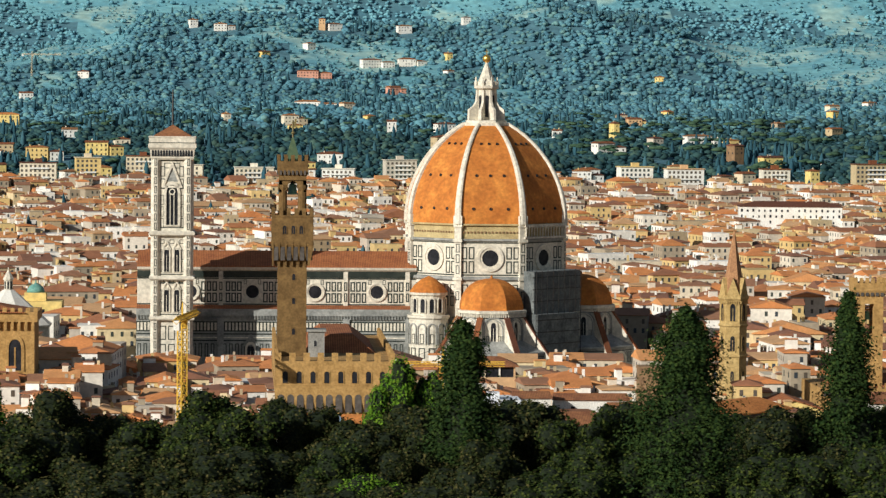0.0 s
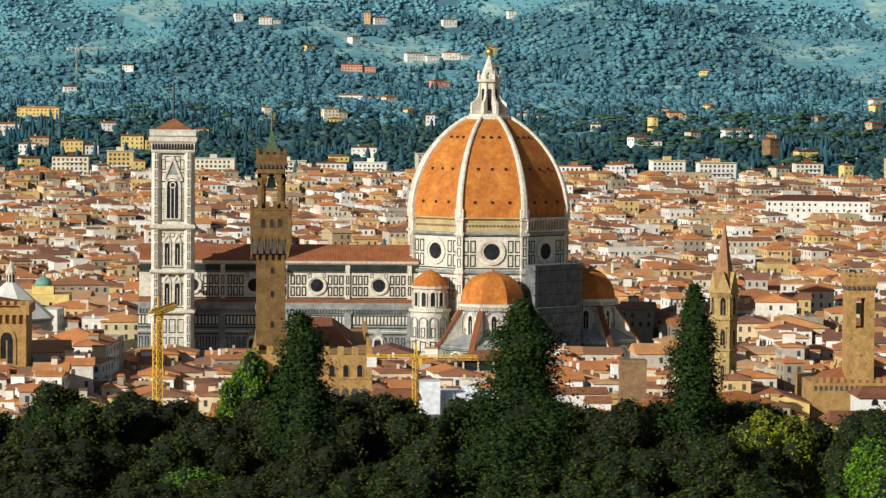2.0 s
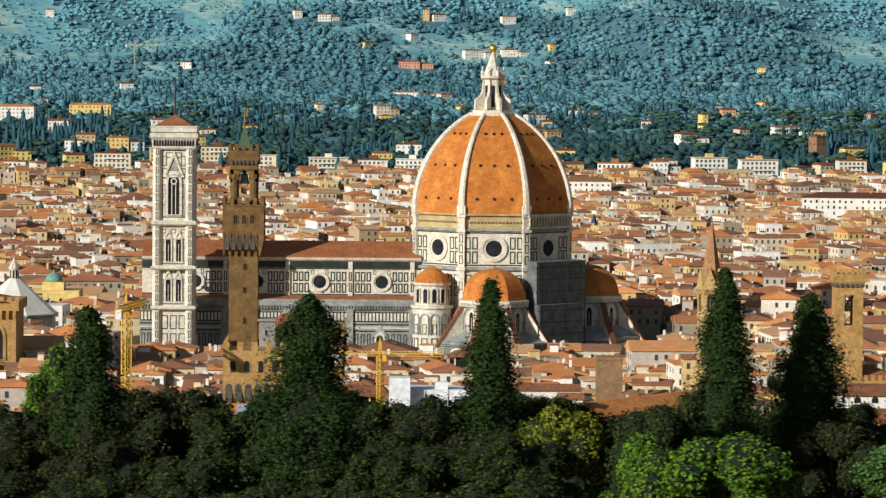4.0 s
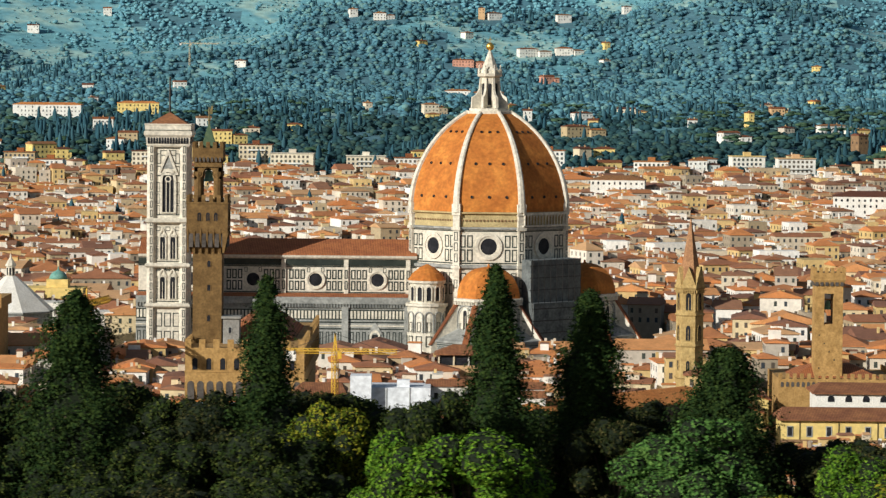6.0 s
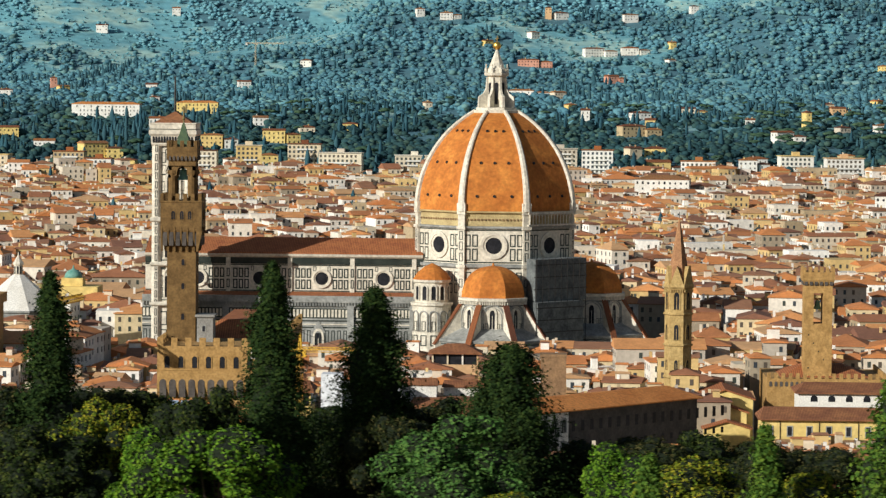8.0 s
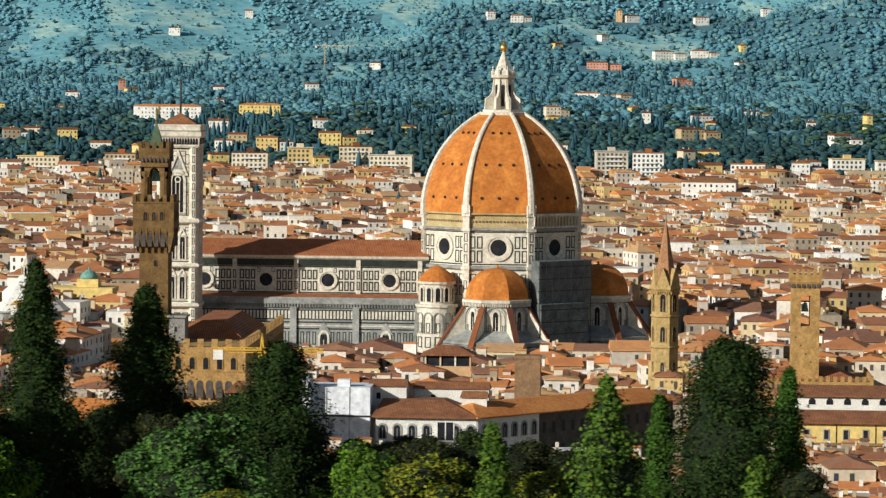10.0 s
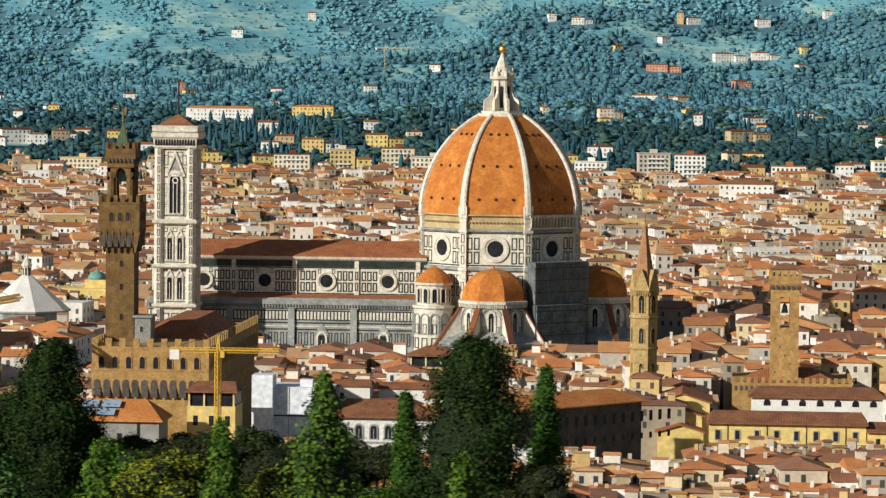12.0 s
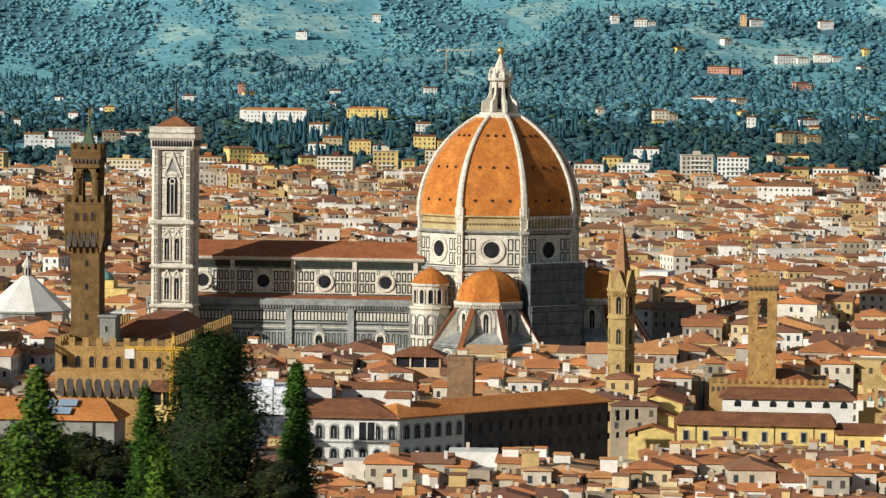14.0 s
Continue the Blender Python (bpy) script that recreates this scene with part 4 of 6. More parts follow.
def roof_shape(s, w, d, z, pitch, hip, over=0.5):
    """A tiled roof with eaves thickness; ridge along local x."""
    W, D = w / 2 + over, d / 2 + over
    h = D * pitch
    r = W - (D if hip else 0.0)
    r = max(r, 0.2)
    low = [(-W, -D, z), (W, -D, z), (W, D, z), (-W, D, z)]
    eave = [(-W, -D, z + 0.28), (W, -D, z + 0.28), (W, D, z + 0.28), (-W, D, z + 0.28)]
    top = [(-r, -0.1, z + h), (r, -0.1, z + h), (r, 0.1, z + h), (-r, 0.1, z + h)]
    return [low, eave, top]


def window_mesh():
    def make():
        s = Shape().box(-0.5, 0.5, -0.05, 0.02, 0, 1.7)
        return s
    return shared(("house_window",), make)


def window_frame_mesh():
    return shared(("house_window_frame",), lambda: frame_ring(Shape(), [(-0.68, -0.2), (0.68, -0.2), (0.68, 1.85), (-0.68, 1.85)], [(-0.5, 0), (0.5, 0), (0.5, 1.7), (-0.5, 1.7)], -0.14, 0.02))


HOUSE_LABELS = ["plastered town house with a low terracotta tiled roof", "old stucco house with terracotta roof and shuttered windows"]


def house(x, y, w, d, h, rot, pitch=0.33, hip=False, cross=False, wall=None, roof=None, label="", base=0.0, rows=2, group="city houses", arched=False, name="house"):
    o = thing(name, label or HOUSE_LABELS[int(x * 7) % 2], "house", pose(x, y, base, 0, 0, rot), group)
    wl = Shape().box(-w / 2, w / 2, -d / 2, d / 2, -2, h)
    W = pose(0, 0, 0, 0, 0, 90) if cross else Matrix.Identity(4)
    rw, rd = (d, w) if cross else (w, d)
    if not hip:   # gable walls
        for e in (-1, 1):
            wl.add([W @ Vector((e * (rw / 2 - 0.02), -rd / 2, h)), W @ Vector((e * (rw / 2 - 0.02), rd / 2, h)), W @ Vector((e * (rw / 2 - 0.02), 0, h + rd / 2 * pitch)), W @ Vector((e * (rw / 2 - 0.4), 0, h))], [(0, 1, 2), (0, 3, 2), (1, 3, 2)])
    part("wall", wl, wall or M_WALL, o)
    part("roof", Shape().rings(roof_shape(None, rw, rd, h, pitch, hip)), roof or M_TILE, o, "", W)
    k = max(1, int(w / 3.2))
    for r in range(rows):
        for i in range(k):
            if rnd.random() < 0.12:
                continue
            wm = face(-w / 2 + w * (i + 0.5) / k, -d / 2, h - 2.9 - 3.4 * r)
            if arched:
                arched_window(o, wm, 1.3, 2.1, False, 0.25, M_MARBLE_GREY, 0.15, False)
            else:
                part("window", window_mesh(), M_SHUT, o, "", wm @ Matrix.Diagonal((rnd.choice((0.9, 1.0, 1.2)), 1, rnd.choice((0.75, 1.0)), 1)))
    for r in range(rows):
        for i in range(max(1, int(d / 4.5))):
            if rnd.random() < 0.3:
                continue
            e = 1 if rnd.random() < 0.65 else -1
            part("window", window_mesh(), M_SHUT, o, "", face(e * w / 2, -d / 2 + d * (i + 0.5) / max(1, int(d / 4.5)), h - 2.9 - 3.4 * r, 90 * e))
    for i in range(rnd.choice((0, 1, 1, 2))):
        cx, cy = rnd.uniform(-w * 0.35, w * 0.35), rnd.uniform(-d * 0.3, d * 0.3)
        cz = h + (rd / 2 - abs(cx if cross else cy)) * pitch * (0.6 if hip else 0.9)
        part("chimney", shared(("chimney",), lambda: Shape().box(-0.4, 0.4, -0.35, 0.35, -1.2, 1.3).box(-0.5, 0.5, -0.45, 0.45, 1.3, 1.45).box(-0.4, 0.4, -0.3, 0.3, 1.6, 1.75).box(-0.35, -0.2, -0.3, 0.3, 1.4, 1.6).box(0.2, 0.35, -0.3, 0.3, 1.4, 1.6)), M_WALL, o, "", pose(cx, cy, cz))
    if base == 0 and rnd.random() < 0.35:
        part("aerial", shared(("aerial",), lambda: Shape().box(-0.05, 0.05, -0.05, 0.05, -1, 3.4).box(-0.7, 0.7, -0.04, 0.04, 3.0, 3.08).box(-0.5, 0.5, -0.04, 0.04, 2.5, 2.58).box(-0.04, 0.04, -0.5, 0.5, 2.75, 2.83)), M_IRON, o, "", pose(rnd.uniform(-w / 4, w / 4), 0, h + rd / 2 * pitch))
    if base == 0 and rnd.random() < 0.18:
        part("satellite_dish", shared(("dish",), lambda: Shape().turned([(0.1, 0.0), (0.5, 0.12), (0.55, 0.2), (0.45, 0.16)], 12, m=pose(0, 0, 1.2, 60, 0, 0)).box(-0.05, 0.05, -0.05, 0.05, -1, 1.2)), M_WHITE, o, "", pose(rnd.uniform(-w / 4, w / 4), -d * 0.2, h + rd * 0.3 * pitch))
    return o


def plots(y0, y1, dx, dy):
    out = []
    y = y0
    row = 0
    while y < y1:
        x = -520 + rnd.uniform(0, dx)
        while x < 520:
            w = rnd.uniform(0.5, 1.15) * dx * (1.0 if rnd.random() < 0.86 or y < -150 else rnd.uniform(1.3, 2.2))
            d = rnd.uniform(0.65, 1.15) * dy
            yy = y + rnd.uniform(-0.3, 0.3) * dy
            if in_view(x, yy) and free(x, yy, w / 2 + 1, d / 2 + 1):
                out.append((x, yy, w, d))
            x += w * rnd.uniform(0.86, 1.12)
        y += dy * rnd.uniform(0.8, 0.95)
        row += 1
    return out


def storey(x, y):
    h = rnd.choice((11.5, 12.5, 13.5, 14.0, 14.8, 15.6)) if y > -430 else rnd.choice((9.2, 9.8, 10.4, 11.2))
    if y < -300 and -30 < x < 140:      # low lanes before the gallery and the yellow palace
        h = min(h, 100.0 - 0.1025 * (y + 1200) - 2.2)
    return max(h, 4.0)


def city():
    near = plots(-560, -420, 8.5, 8.6) + plots(-420, -150, 11.0, 13.0)
    far = plots(-150, 1150, 12.5, 17.5)
    near.sort(key=lambda p: p[1])
    for i, (x, y, w, d) in enumerate(near[:300]):
        h = storey(x, y)
        house(x, y, w, d, h, rnd.uniform(-14, 14), rnd.uniform(0.26, 0.4) + (0.1 if y < -420 else 0), rnd.random() < 0.35, rnd.random() < 0.45, rows=2)
    walls, roofs, wins = Shape(), Shape(), Shape()
    for x, y, w, d in near[300:] + far:
        g = land(x, y)
        h = storey(x, y) if y < -290 else rnd.choice((10.5, 12.0, 13.5, 15.0, 16.5, 18.0, 20.0)) if y < 700 else rnd.choice((9.0, 10.5, 12.0, 14.0, 16.5))
        if y > -60 and rnd.random() < 0.04:
            h += 5
        if -320 < y < -30 and -125 < x < 50:      # low roofs between the palace and the cathedral
            h *= 0.72
        m = pose(x, y, g, 0, 0, rnd.uniform(-9, 9) + (12 if y > 300 else 0))
        cross = rnd.random() < 0.6
        hip = rnd.random() < 0.35
        pitch = rnd.uniform(0.2, 0.36)
        flat = rnd.random() < (0.07 if y < 400 else 0.2)
        W = m @ pose(0, 0, 0, 0, 0, 90) if cross else m
        rw, rd = (d, w) if cross else (w, d)
        walls.box(-w / 2, w / 2, -d / 2, d / 2, -6, h + (1.0 if flat else 0), m)
        if not flat:
            roofs.rings(roof_shape(None, rw, rd, h, pitch, hip), W)
            if not hip:
                for e in (-1, 1):
                    walls.add([(e * (rw / 2), -rd / 2, h), (e * rw / 2, rd / 2, h), (e * rw / 2, 0, h + rd / 2 * pitch)], [(0, 1, 2)], W)
        if rnd.random() < 0.3:   # roof room or chimney stack
            a, b = rnd.uniform(1.5, 4), rnd.uniform(1.5, 3)
            cx, cy = rnd.uniform(-w / 4, w / 4), rnd.uniform(-d / 4, d / 4)
            top = h + rnd.uniform(2.2, 4.2)
            walls.box(cx - a / 2, cx + a / 2, cy - b / 2, cy + b / 2, h - 1, top, m)
            roofs.rings([[(cx - a / 2 - 0.3, cy - b / 2 - 0.3, top), (cx + a / 2 + 0.3, cy - b / 2 - 0.3, top), (cx + a / 2 + 0.3, cy + b / 2 + 0.3, top), (cx - a / 2 - 0.3, cy + b / 2 + 0.3, top)], [(cx - a / 2, cy - 0.1, top + b * 0.2), (cx + a / 2, cy - 0.1, top + b * 0.2), (cx + a / 2, cy + 0.1, top + b * 0.2), (cx - a / 2, cy + 0.1, top + b * 0.2)]], m)
        for q in range(rnd.choice((0, 1, 1, 2, 3))):
            cx, cy = rnd.uniform(-w * 0.4, w * 0.4), rnd.uniform(-d * 0.35, d * 0.35)
            walls.box(cx - 0.4, cx + 0.4, cy - 0.35, cy + 0.35, h, h + 0.9 + rd / 2 * pitch, m)
        k = max(2, int(w / 2.9))
        for r in range(2 if y < 500 else 3):
            for i in range(k):
                if rnd.random() < 0.85:
                    cx = -w / 2 + w * (i + 0.5) / k
                    wins.box(cx - 0.5, cx + 0.5, -d / 2 - 0.07, -d / 2 + 0.05, h - 2.8 - 3.3 * r, h - 1.1 - 3.3 * r, m)
        for r in range(2):
            for i in range(max(1, int(d / 4))):
                cy = -d / 2 + d * (i + 0.5) / max(1, int(d / 4))
                e = 1 if m.translation.x < 0 else -1
                wins.box(min(e * w / 2, e * (w / 2 + 0.07)), max(e * w / 2, e * (w / 2 + 0.07)), cy - 0.5, cy + 0.5, h - 2.8 - 3.3 * r, h - 1.1 - 3.3 * r, m)
    f = thing("city_blocks", "dense old town of stucco houses with terracotta roofs", "houses", kind="stuff")
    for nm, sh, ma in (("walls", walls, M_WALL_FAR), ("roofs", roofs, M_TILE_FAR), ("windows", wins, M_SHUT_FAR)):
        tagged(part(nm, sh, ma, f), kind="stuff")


# the larger buildings before the cathedral
def gallery_wing():
    """The white riverside gallery: an arcaded end and a long side, painted shade-dark, under one broad orange roof."""
    g = thing("gallery_wing", "long white gallery building with arched windows and orange tiled roof", "building")
    A, B = Vector((9.0, -367.0)), Vector((56.0, -311.0))
    u = (B - A).normalized()
    L = (B - A).length
    ang = math.degrees(math.atan2(u.y, u.x))
    m = pose(A.x, A.y, 0, 0, 0, ang)      # local x along the shaded side, local y to the far left
    # Side wall turned from the sun; its shade is painted into the colour.
    part("side_wall", Shape().box(0, L, 0, 10, 0, 19.6), M_SHADE_DARK, g, "plaster side wall with its shade painted dark", m)
    part("end_wall", Shape().box(-14, 10, 0, 14, 0, 19.6), M_WHITE, g, "white plastered end with arched windows", pose(A.x - 10, A.y - 0.1, 0))
    part("long_roof", Shape().rings([[(-1, -1.2, 19.6), (L + 1, -1.2, 19.6), (L + 1, 14, 19.6), (-1, 14, 19.6)], [(-1, -1.2, 19.9), (L + 1, -1.2, 19.9), (L + 1, 14, 19.9), (-1, 14, 19.9)], [(5, 6, 22.6), (L - 4, 6, 22.6), (L - 4, 8, 22.6), (5, 8, 22.6)]]), M_TILE_ORANGE, g, "broad orange tiled roof", m)
    part("end_roof", Shape().rings([[(-15, -1.2, 19.62), (11, -1.2, 19.62), (11, 15, 19.62), (-15, 15, 19.62)], [(-15, -1.2, 19.92), (11, -1.2, 19.92), (11, 15, 19.92), (-15, 15, 19.92)], [(-13, 8, 23.2), (2, 8, 23.2), (2, 15, 23.2), (-13, 15, 23.2)]]), M_TILE_BROWN, g, "red-brown hipped roof", pose(A.x - 10, A.y - 0.1, 0))
    for i in range(7):
        if i in (4,):
            continue
        arched_window(g, face(A.x - 22.4 + 3.5 * i, A.y - 0.1, 14.6), 1.5, 3.2, False, 0.35, M_MARBLE_GREY, 0.2)
    for i in range(7):
        arched_window(g, face(A.x - 22.4 + 3.5 * i, A.y - 0.1, 9.2), 1.5, 3.0, False, 0.35, M_MARBLE_GREY, 0.2)
        arched_window(g, face(A.x - 22.4 + 3.5 * i, A.y - 0.1, 3.6), 1.8, 3.4, False, 0.35, M_MARBLE_GREY, 0.2)
    # A dark plate stands for the shade inside the open loggia.
    part("loggia", Shape().box(-1.9, 1.9, -0.2, 0.05, 0, 4.2), M_GLASS, g, "loggia filled dark to stand for its shade", face(A.x - 7.4, A.y - 0.1, 14.4))
    for x in (-9.4, -7.4, -5.4):
        part("loggia_post", Shape().box(-0.14, 0.14, -0.35, -0.1, 0, 4.2), M_WHITE, g, "", face(A.x + x + 0.0, A.y - 0.1, 14.4))
    for z in (8.2, 13.6):
        part("string_course", Shape().box(-14.1, 10.1, -0.25, 0.05, z, z + 0.35), M_MARBLE_GREY, g, "", pose(A.x - 10, A.y - 0.1, 0))
    white_end = 22
    part("side_plaster", Shape().box(0.2, white_end, -0.25, 0.1, 0, 19.4), M_WHITE, g, "white plaster return", m)
    for i in range(6):
        arched_window(g, m @ pose(2.6 + 3.5 * i, -0.26, 14.6), 1.5, 3.2, False, 0.35, M_MARBLE_GREY, 0.2)
        arched_window(g, m @ pose(2.6 + 3.5 * i, -0.26, 9.2), 1.5, 3.0, False, 0.35, M_MARBLE_GREY, 0.2)
    for i in range(18):
        part("window", shared(("wing_window",), lambda: Shape().box(-0.6, 0.6, -0.05, 0.03, 0, 2.6)), M_GLASS, g, "", m @ pose(white_end + 2.2 + 3.5 * i, 0, 14.6))
        part("window", shared(("wing_window_low",), lambda: Shape().box(-0.5, 0.5, -0.05, 0.03, 0, 1.5)), M_GLASS, g, "", m @ pose(white_end + 2.2 + 3.5 * i, 0, 10.2))
    # white roof rooms
    for x, y, w, d, z in ((-13, -352, 9, 8, 26.0), (2, -346, 18, 6, 25.0), (8, -357, 6, 4, 23.8)):
        part("roof_room", Shape().box(x - w / 2, x + w / 2, y - d / 2, y + d / 2, 19, z), M_WHITE, g, "white plastered roof room")
        part("roof_room_roof", Shape().rings([[(x - w / 2 - 0.5, y - d / 2 - 0.5, z), (x + w / 2 + 0.5, y - d / 2 - 0.5, z), (x + w / 2 + 0.5, y + d / 2 + 0.5, z), (x - w / 2 - 0.5, y + d / 2 + 0.5, z)], [(x - w / 2, y, z + 1.5), (x + w / 2, y, z + 1.5), (x + w / 2, y + 0.2, z + 1.5), (x - w / 2, y + 0.2, z + 1.5)]]), M_TILE_BROWN, g)
        part("window", shared(("wing_window_low",), lambda: Shape()), M_GLASS, g, "", face(x - w / 4, y - d / 2, z - 3))


def yellow_palace():
    y = thing("yellow_palace", "long yellow plastered wing with tall windows and a brown tiled roof", "building")
    part("wall", Shape().box(73, 113, -299, -285, 0, 13.2), M_YELLOW, y)
    part("roof", Shape().rings([[(72.2, -300.2, 13.2), (113.6, -300.2, 13.2), (113.6, -284, 13.2), (72.2, -284, 13.2)], [(72.2, -300.2, 13.5), (113.6, -300.2, 13.5), (113.6, -284, 13.5), (72.2, -284, 13.5)], [(74, -292.5, 16.0), (112, -292.5, 16.0), (112, -291.5, 16.0), (74, -291.5, 16.0)]]), M_TILE_BROWN, y, "brown tiled roof")
    for i in range(8):
        arched = face(75.3 + 5.0 * i, -299, 9.2)
        part("window", shared(("tall_window",), lambda: Shape().box(-0.55, 0.55, -0.05, 0.03, 0, 2.3)), M_GLASS, y, "", arched)
        part("window_frame", shared(("tall_window_frame",), lambda: frame_ring(Shape(), [(-0.8, -0.25), (0.8, -0.25), (0.8, 2.55), (-0.8, 2.55)], [(-0.55, 0), (0.55, 0), (0.55, 2.3), (-0.55, 2.3)], -0.14, 0.02)), M_MARBLE_GREY, y, "", arched)
        if i % 2 == 0:
            part("drainpipe", shared(("drainpipe",), lambda: Shape().box(-0.08, 0.08, -0.2, 0.0, 0, 13)), M_IRON, y, "", face(77.8 + 5 * i, -299, 0))
    part("string_course", Shape().box(72.8, 113.2, -299.5, -299, 7.6, 8.3), M_BRICK, y)
    z = thing("yellow_annex", "lower yellow annex with small windows and a tiled roof", "building")
    part("wall", Shape().box(113.3, 150, -300, -286, 0, 11.6), M_YELLOW, z)
    part("roof", Shape().rings([[(113.0, -301, 11.6), (151, -301, 11.6), (151, -285, 11.6), (113.0, -285, 11.6)], [(113.0, -301, 11.9), (151, -301, 11.9), (151, -285, 11.9), (113.0, -285, 11.9)], [(114, -293.5, 13.8), (150, -293.5, 13.8), (150, -293, 13.8), (114, -293, 13.8)]]), M_TILE_BROWN, z, "brown tiled roof")
    for i in range(8):
        part("window", shared(("tall_window",), lambda: Shape()), M_GLASS, z, "", face(116 + 4.2 * i, -300, 7.8))
        part("window", shared(("tall_window",), lambda: Shape()), M_GLASS, z, "", face(116 + 4.2 * i, -300, 2.8))
    w = thing("attic_wing", "white plastered attic wing with dark windows and a brown tiled roof", "building")
    part("wall", Shape().box(84, 118, -278, -262, 0, 18.2), M_WHITE, w)
    part("roof", Shape().rings([[(83, -279, 18.2), (119, -279, 18.2), (119, -261, 18.2), (83, -261, 18.2)], [(83, -279, 18.5), (119, -279, 18.5), (119, -261, 18.5), (83, -261, 18.5)], [(86, -270.3, 20.6), (116, -270.3, 20.6), (116, -269.7, 20.6), (86, -269.7, 20.6)]]), M_TILE_BROWN, w, "brown tiled roof")
    for i in range(7):
        part("window", shared(("attic_window",), lambda: plate(Shape(), arch(1.8, 1.7, False, 4), -0.05, 0.03)), M_GLASS, w, "", face(88 + 4.6 * i, -278, 16.1))
    g = thing("bell_gable", "ochre stone bell gable with open arches and bells", "bell gable", pose(124, -272, 0))
    part("wall", Shape().box(-4.5, 4.5, -0.8, 0.8, 0, 15).box(-3.3, 3.3, -0.7, 0.7, 15, 16), M_YELLOWSTONE, g)
    part("gable", Shape().box(-3.3, -2.4, -0.7, 0.7, 16, 21).box(-0.5, 0.5, -0.7, 0.7, 16, 21).box(2.4, 3.3, -0.7, 0.7, 16, 21).box(-3.6, 3.6, -0.8, 0.8, 21, 22).add([(-3.6, -0.7, 22), (3.6, -0.7, 22), (0, -0.7, 24.6), (-3.6, 0.7, 22), (3.6, 0.7, 22), (0, 0.7, 24.6)], [(0, 1, 2), (5, 4, 3), (0, 2, 5, 3), (1, 4, 5, 2)]), M_YELLOWSTONE, g)
    for x in (-1.45, 1.45):
        part("bell", shared(("small_bell",), lambda: Shape().turned([(0.6, 17.6), (0.4, 18.6), (0.1, 19.0)], 8)), M_COPPER, g, "", pose(x, 0, 0))


def church_front():
    c = thing("church", "yellow plastered church with stepped gables and tiled roofs", "church")
    for x0, x1, y0, y1, h, rise in ((58, 73, -262, -240, 15.0, 2.4), (60, 71, -268, -262, 12.0, 1.8), (59.5, 71.5, -276, -268, 8.5, 1.8)):
        cx = (x0 + x1) / 2
        part("wall", Shape().box(x0, x1, y0, y1, 0, h).add([(x0, y0 + 0.01, h), (x1, y0 + 0.01, h), (cx, y0 + 0.01, h + rise)], [(0, 1, 2)]), M_YELLOW, c)
        part("roof", Shape().add([(x0 - 0.7, y0 - 0.7, h - 0.2), (cx, y0 - 0.7, h + rise), (cx, y1 + 0.3, h + rise), (x0 - 0.7, y1 + 0.3, h - 0.2), (x0 - 0.7, y0 - 0.7, h + 0.15), (cx, y0 - 0.7, h + rise + 0.35), (cx, y1 + 0.3, h + rise + 0.35), (x0 - 0.7, y1 + 0.3, h + 0.15), (x1 + 0.7, y0 - 0.7, h - 0.2), (x1 + 0.7, y1 + 0.3, h - 0.2), (x1 + 0.7, y0 - 0.7, h + 0.15), (x1 + 0.7, y1 + 0.3, h + 0.15)],
             [(4, 5, 6, 7), (5, 10, 11, 6), (0, 1, 5, 4), (1, 8, 10, 5), (0, 4, 7, 3), (8, 9, 11, 10)]), M_NAVE, c, "tiled gable roof")
    arched_window(c, face(65.5, -262, 13.3), 1.0, 1.4, False, 0.2, M_YELLOWSTONE, 0.12, False)


def scaffold_block():
    s = thing("scaffolded_building", "building wrapped in white scaffold sheeting", "scaffold")
    part("sheeting", Shape().box(-33.5, -16.5, -366, -352, 0, 26.5), M_SHEET, s, "white plastic sheeting")
    part("sheeting", Shape().box(-35.5, -30.5, -369, -362, 0, 29.5), M_SHEET, s)
    for z in (6.5, 13, 19.5):
        part("deck", Shape().box(-33.7, -16.3, -366.25, -366.0, z, z + 0.35), M_IRON, s)
    for x in (-27, -21.5):
        part("seam", Shape().box(x, x + 0.15, -366.15, -366, 0, 26.5), M_MARBLE_GREY, s)
    part("stub", Shape().box(-24.5, -21.5, -364, -361, 26.5, 28.2), M_SHEET, s)
    k = thing("yellow_house", "yellow house with dark open top storey and brown roof", "house")
    part("wall", Shape().box(-47.5, -36.2, -392, -380, 0, 24.0), M_YELLOW, k)
    part("roof", Shape().rings([[(-48, -393, 27.2), (-35.6, -393, 27.2), (-35.6, -379, 27.2), (-48, -379, 27.2)], [(-48, -393, 27.5), (-35.6, -393, 27.5), (-35.6, -379, 27.5), (-48, -379, 27.5)], [(-46, -386, 29.4), (-37, -386, 29.4), (-37, -385.8, 29.4), (-46, -385.8, 29.4)]]), M_TILE_BROWN, k)
    # Solid dark box in place of the open storey's shade.
    part("top_storey", Shape().box(-47.2, -36.5, -391.6, -380, 24.0, 27.2), M_GLASS, k, "loggia storey filled dark for its shade")
    for x in (-47, -43.5, -40, -36.6):
        part("post", shared(("loft_post",), lambda: Shape().box(-0.2, 0.2, -0.2, 0.2, 24, 27.2)), M_YELLOW, k, "", pose(x, -391.8, 0))
    for x in (-45.5, -41.8, -38):
        for z in (19.5, 14.5):
            part("window", shared(("tall_window",), lambda: Shape()), M_GLASS, k, "", face(x, -392, z))


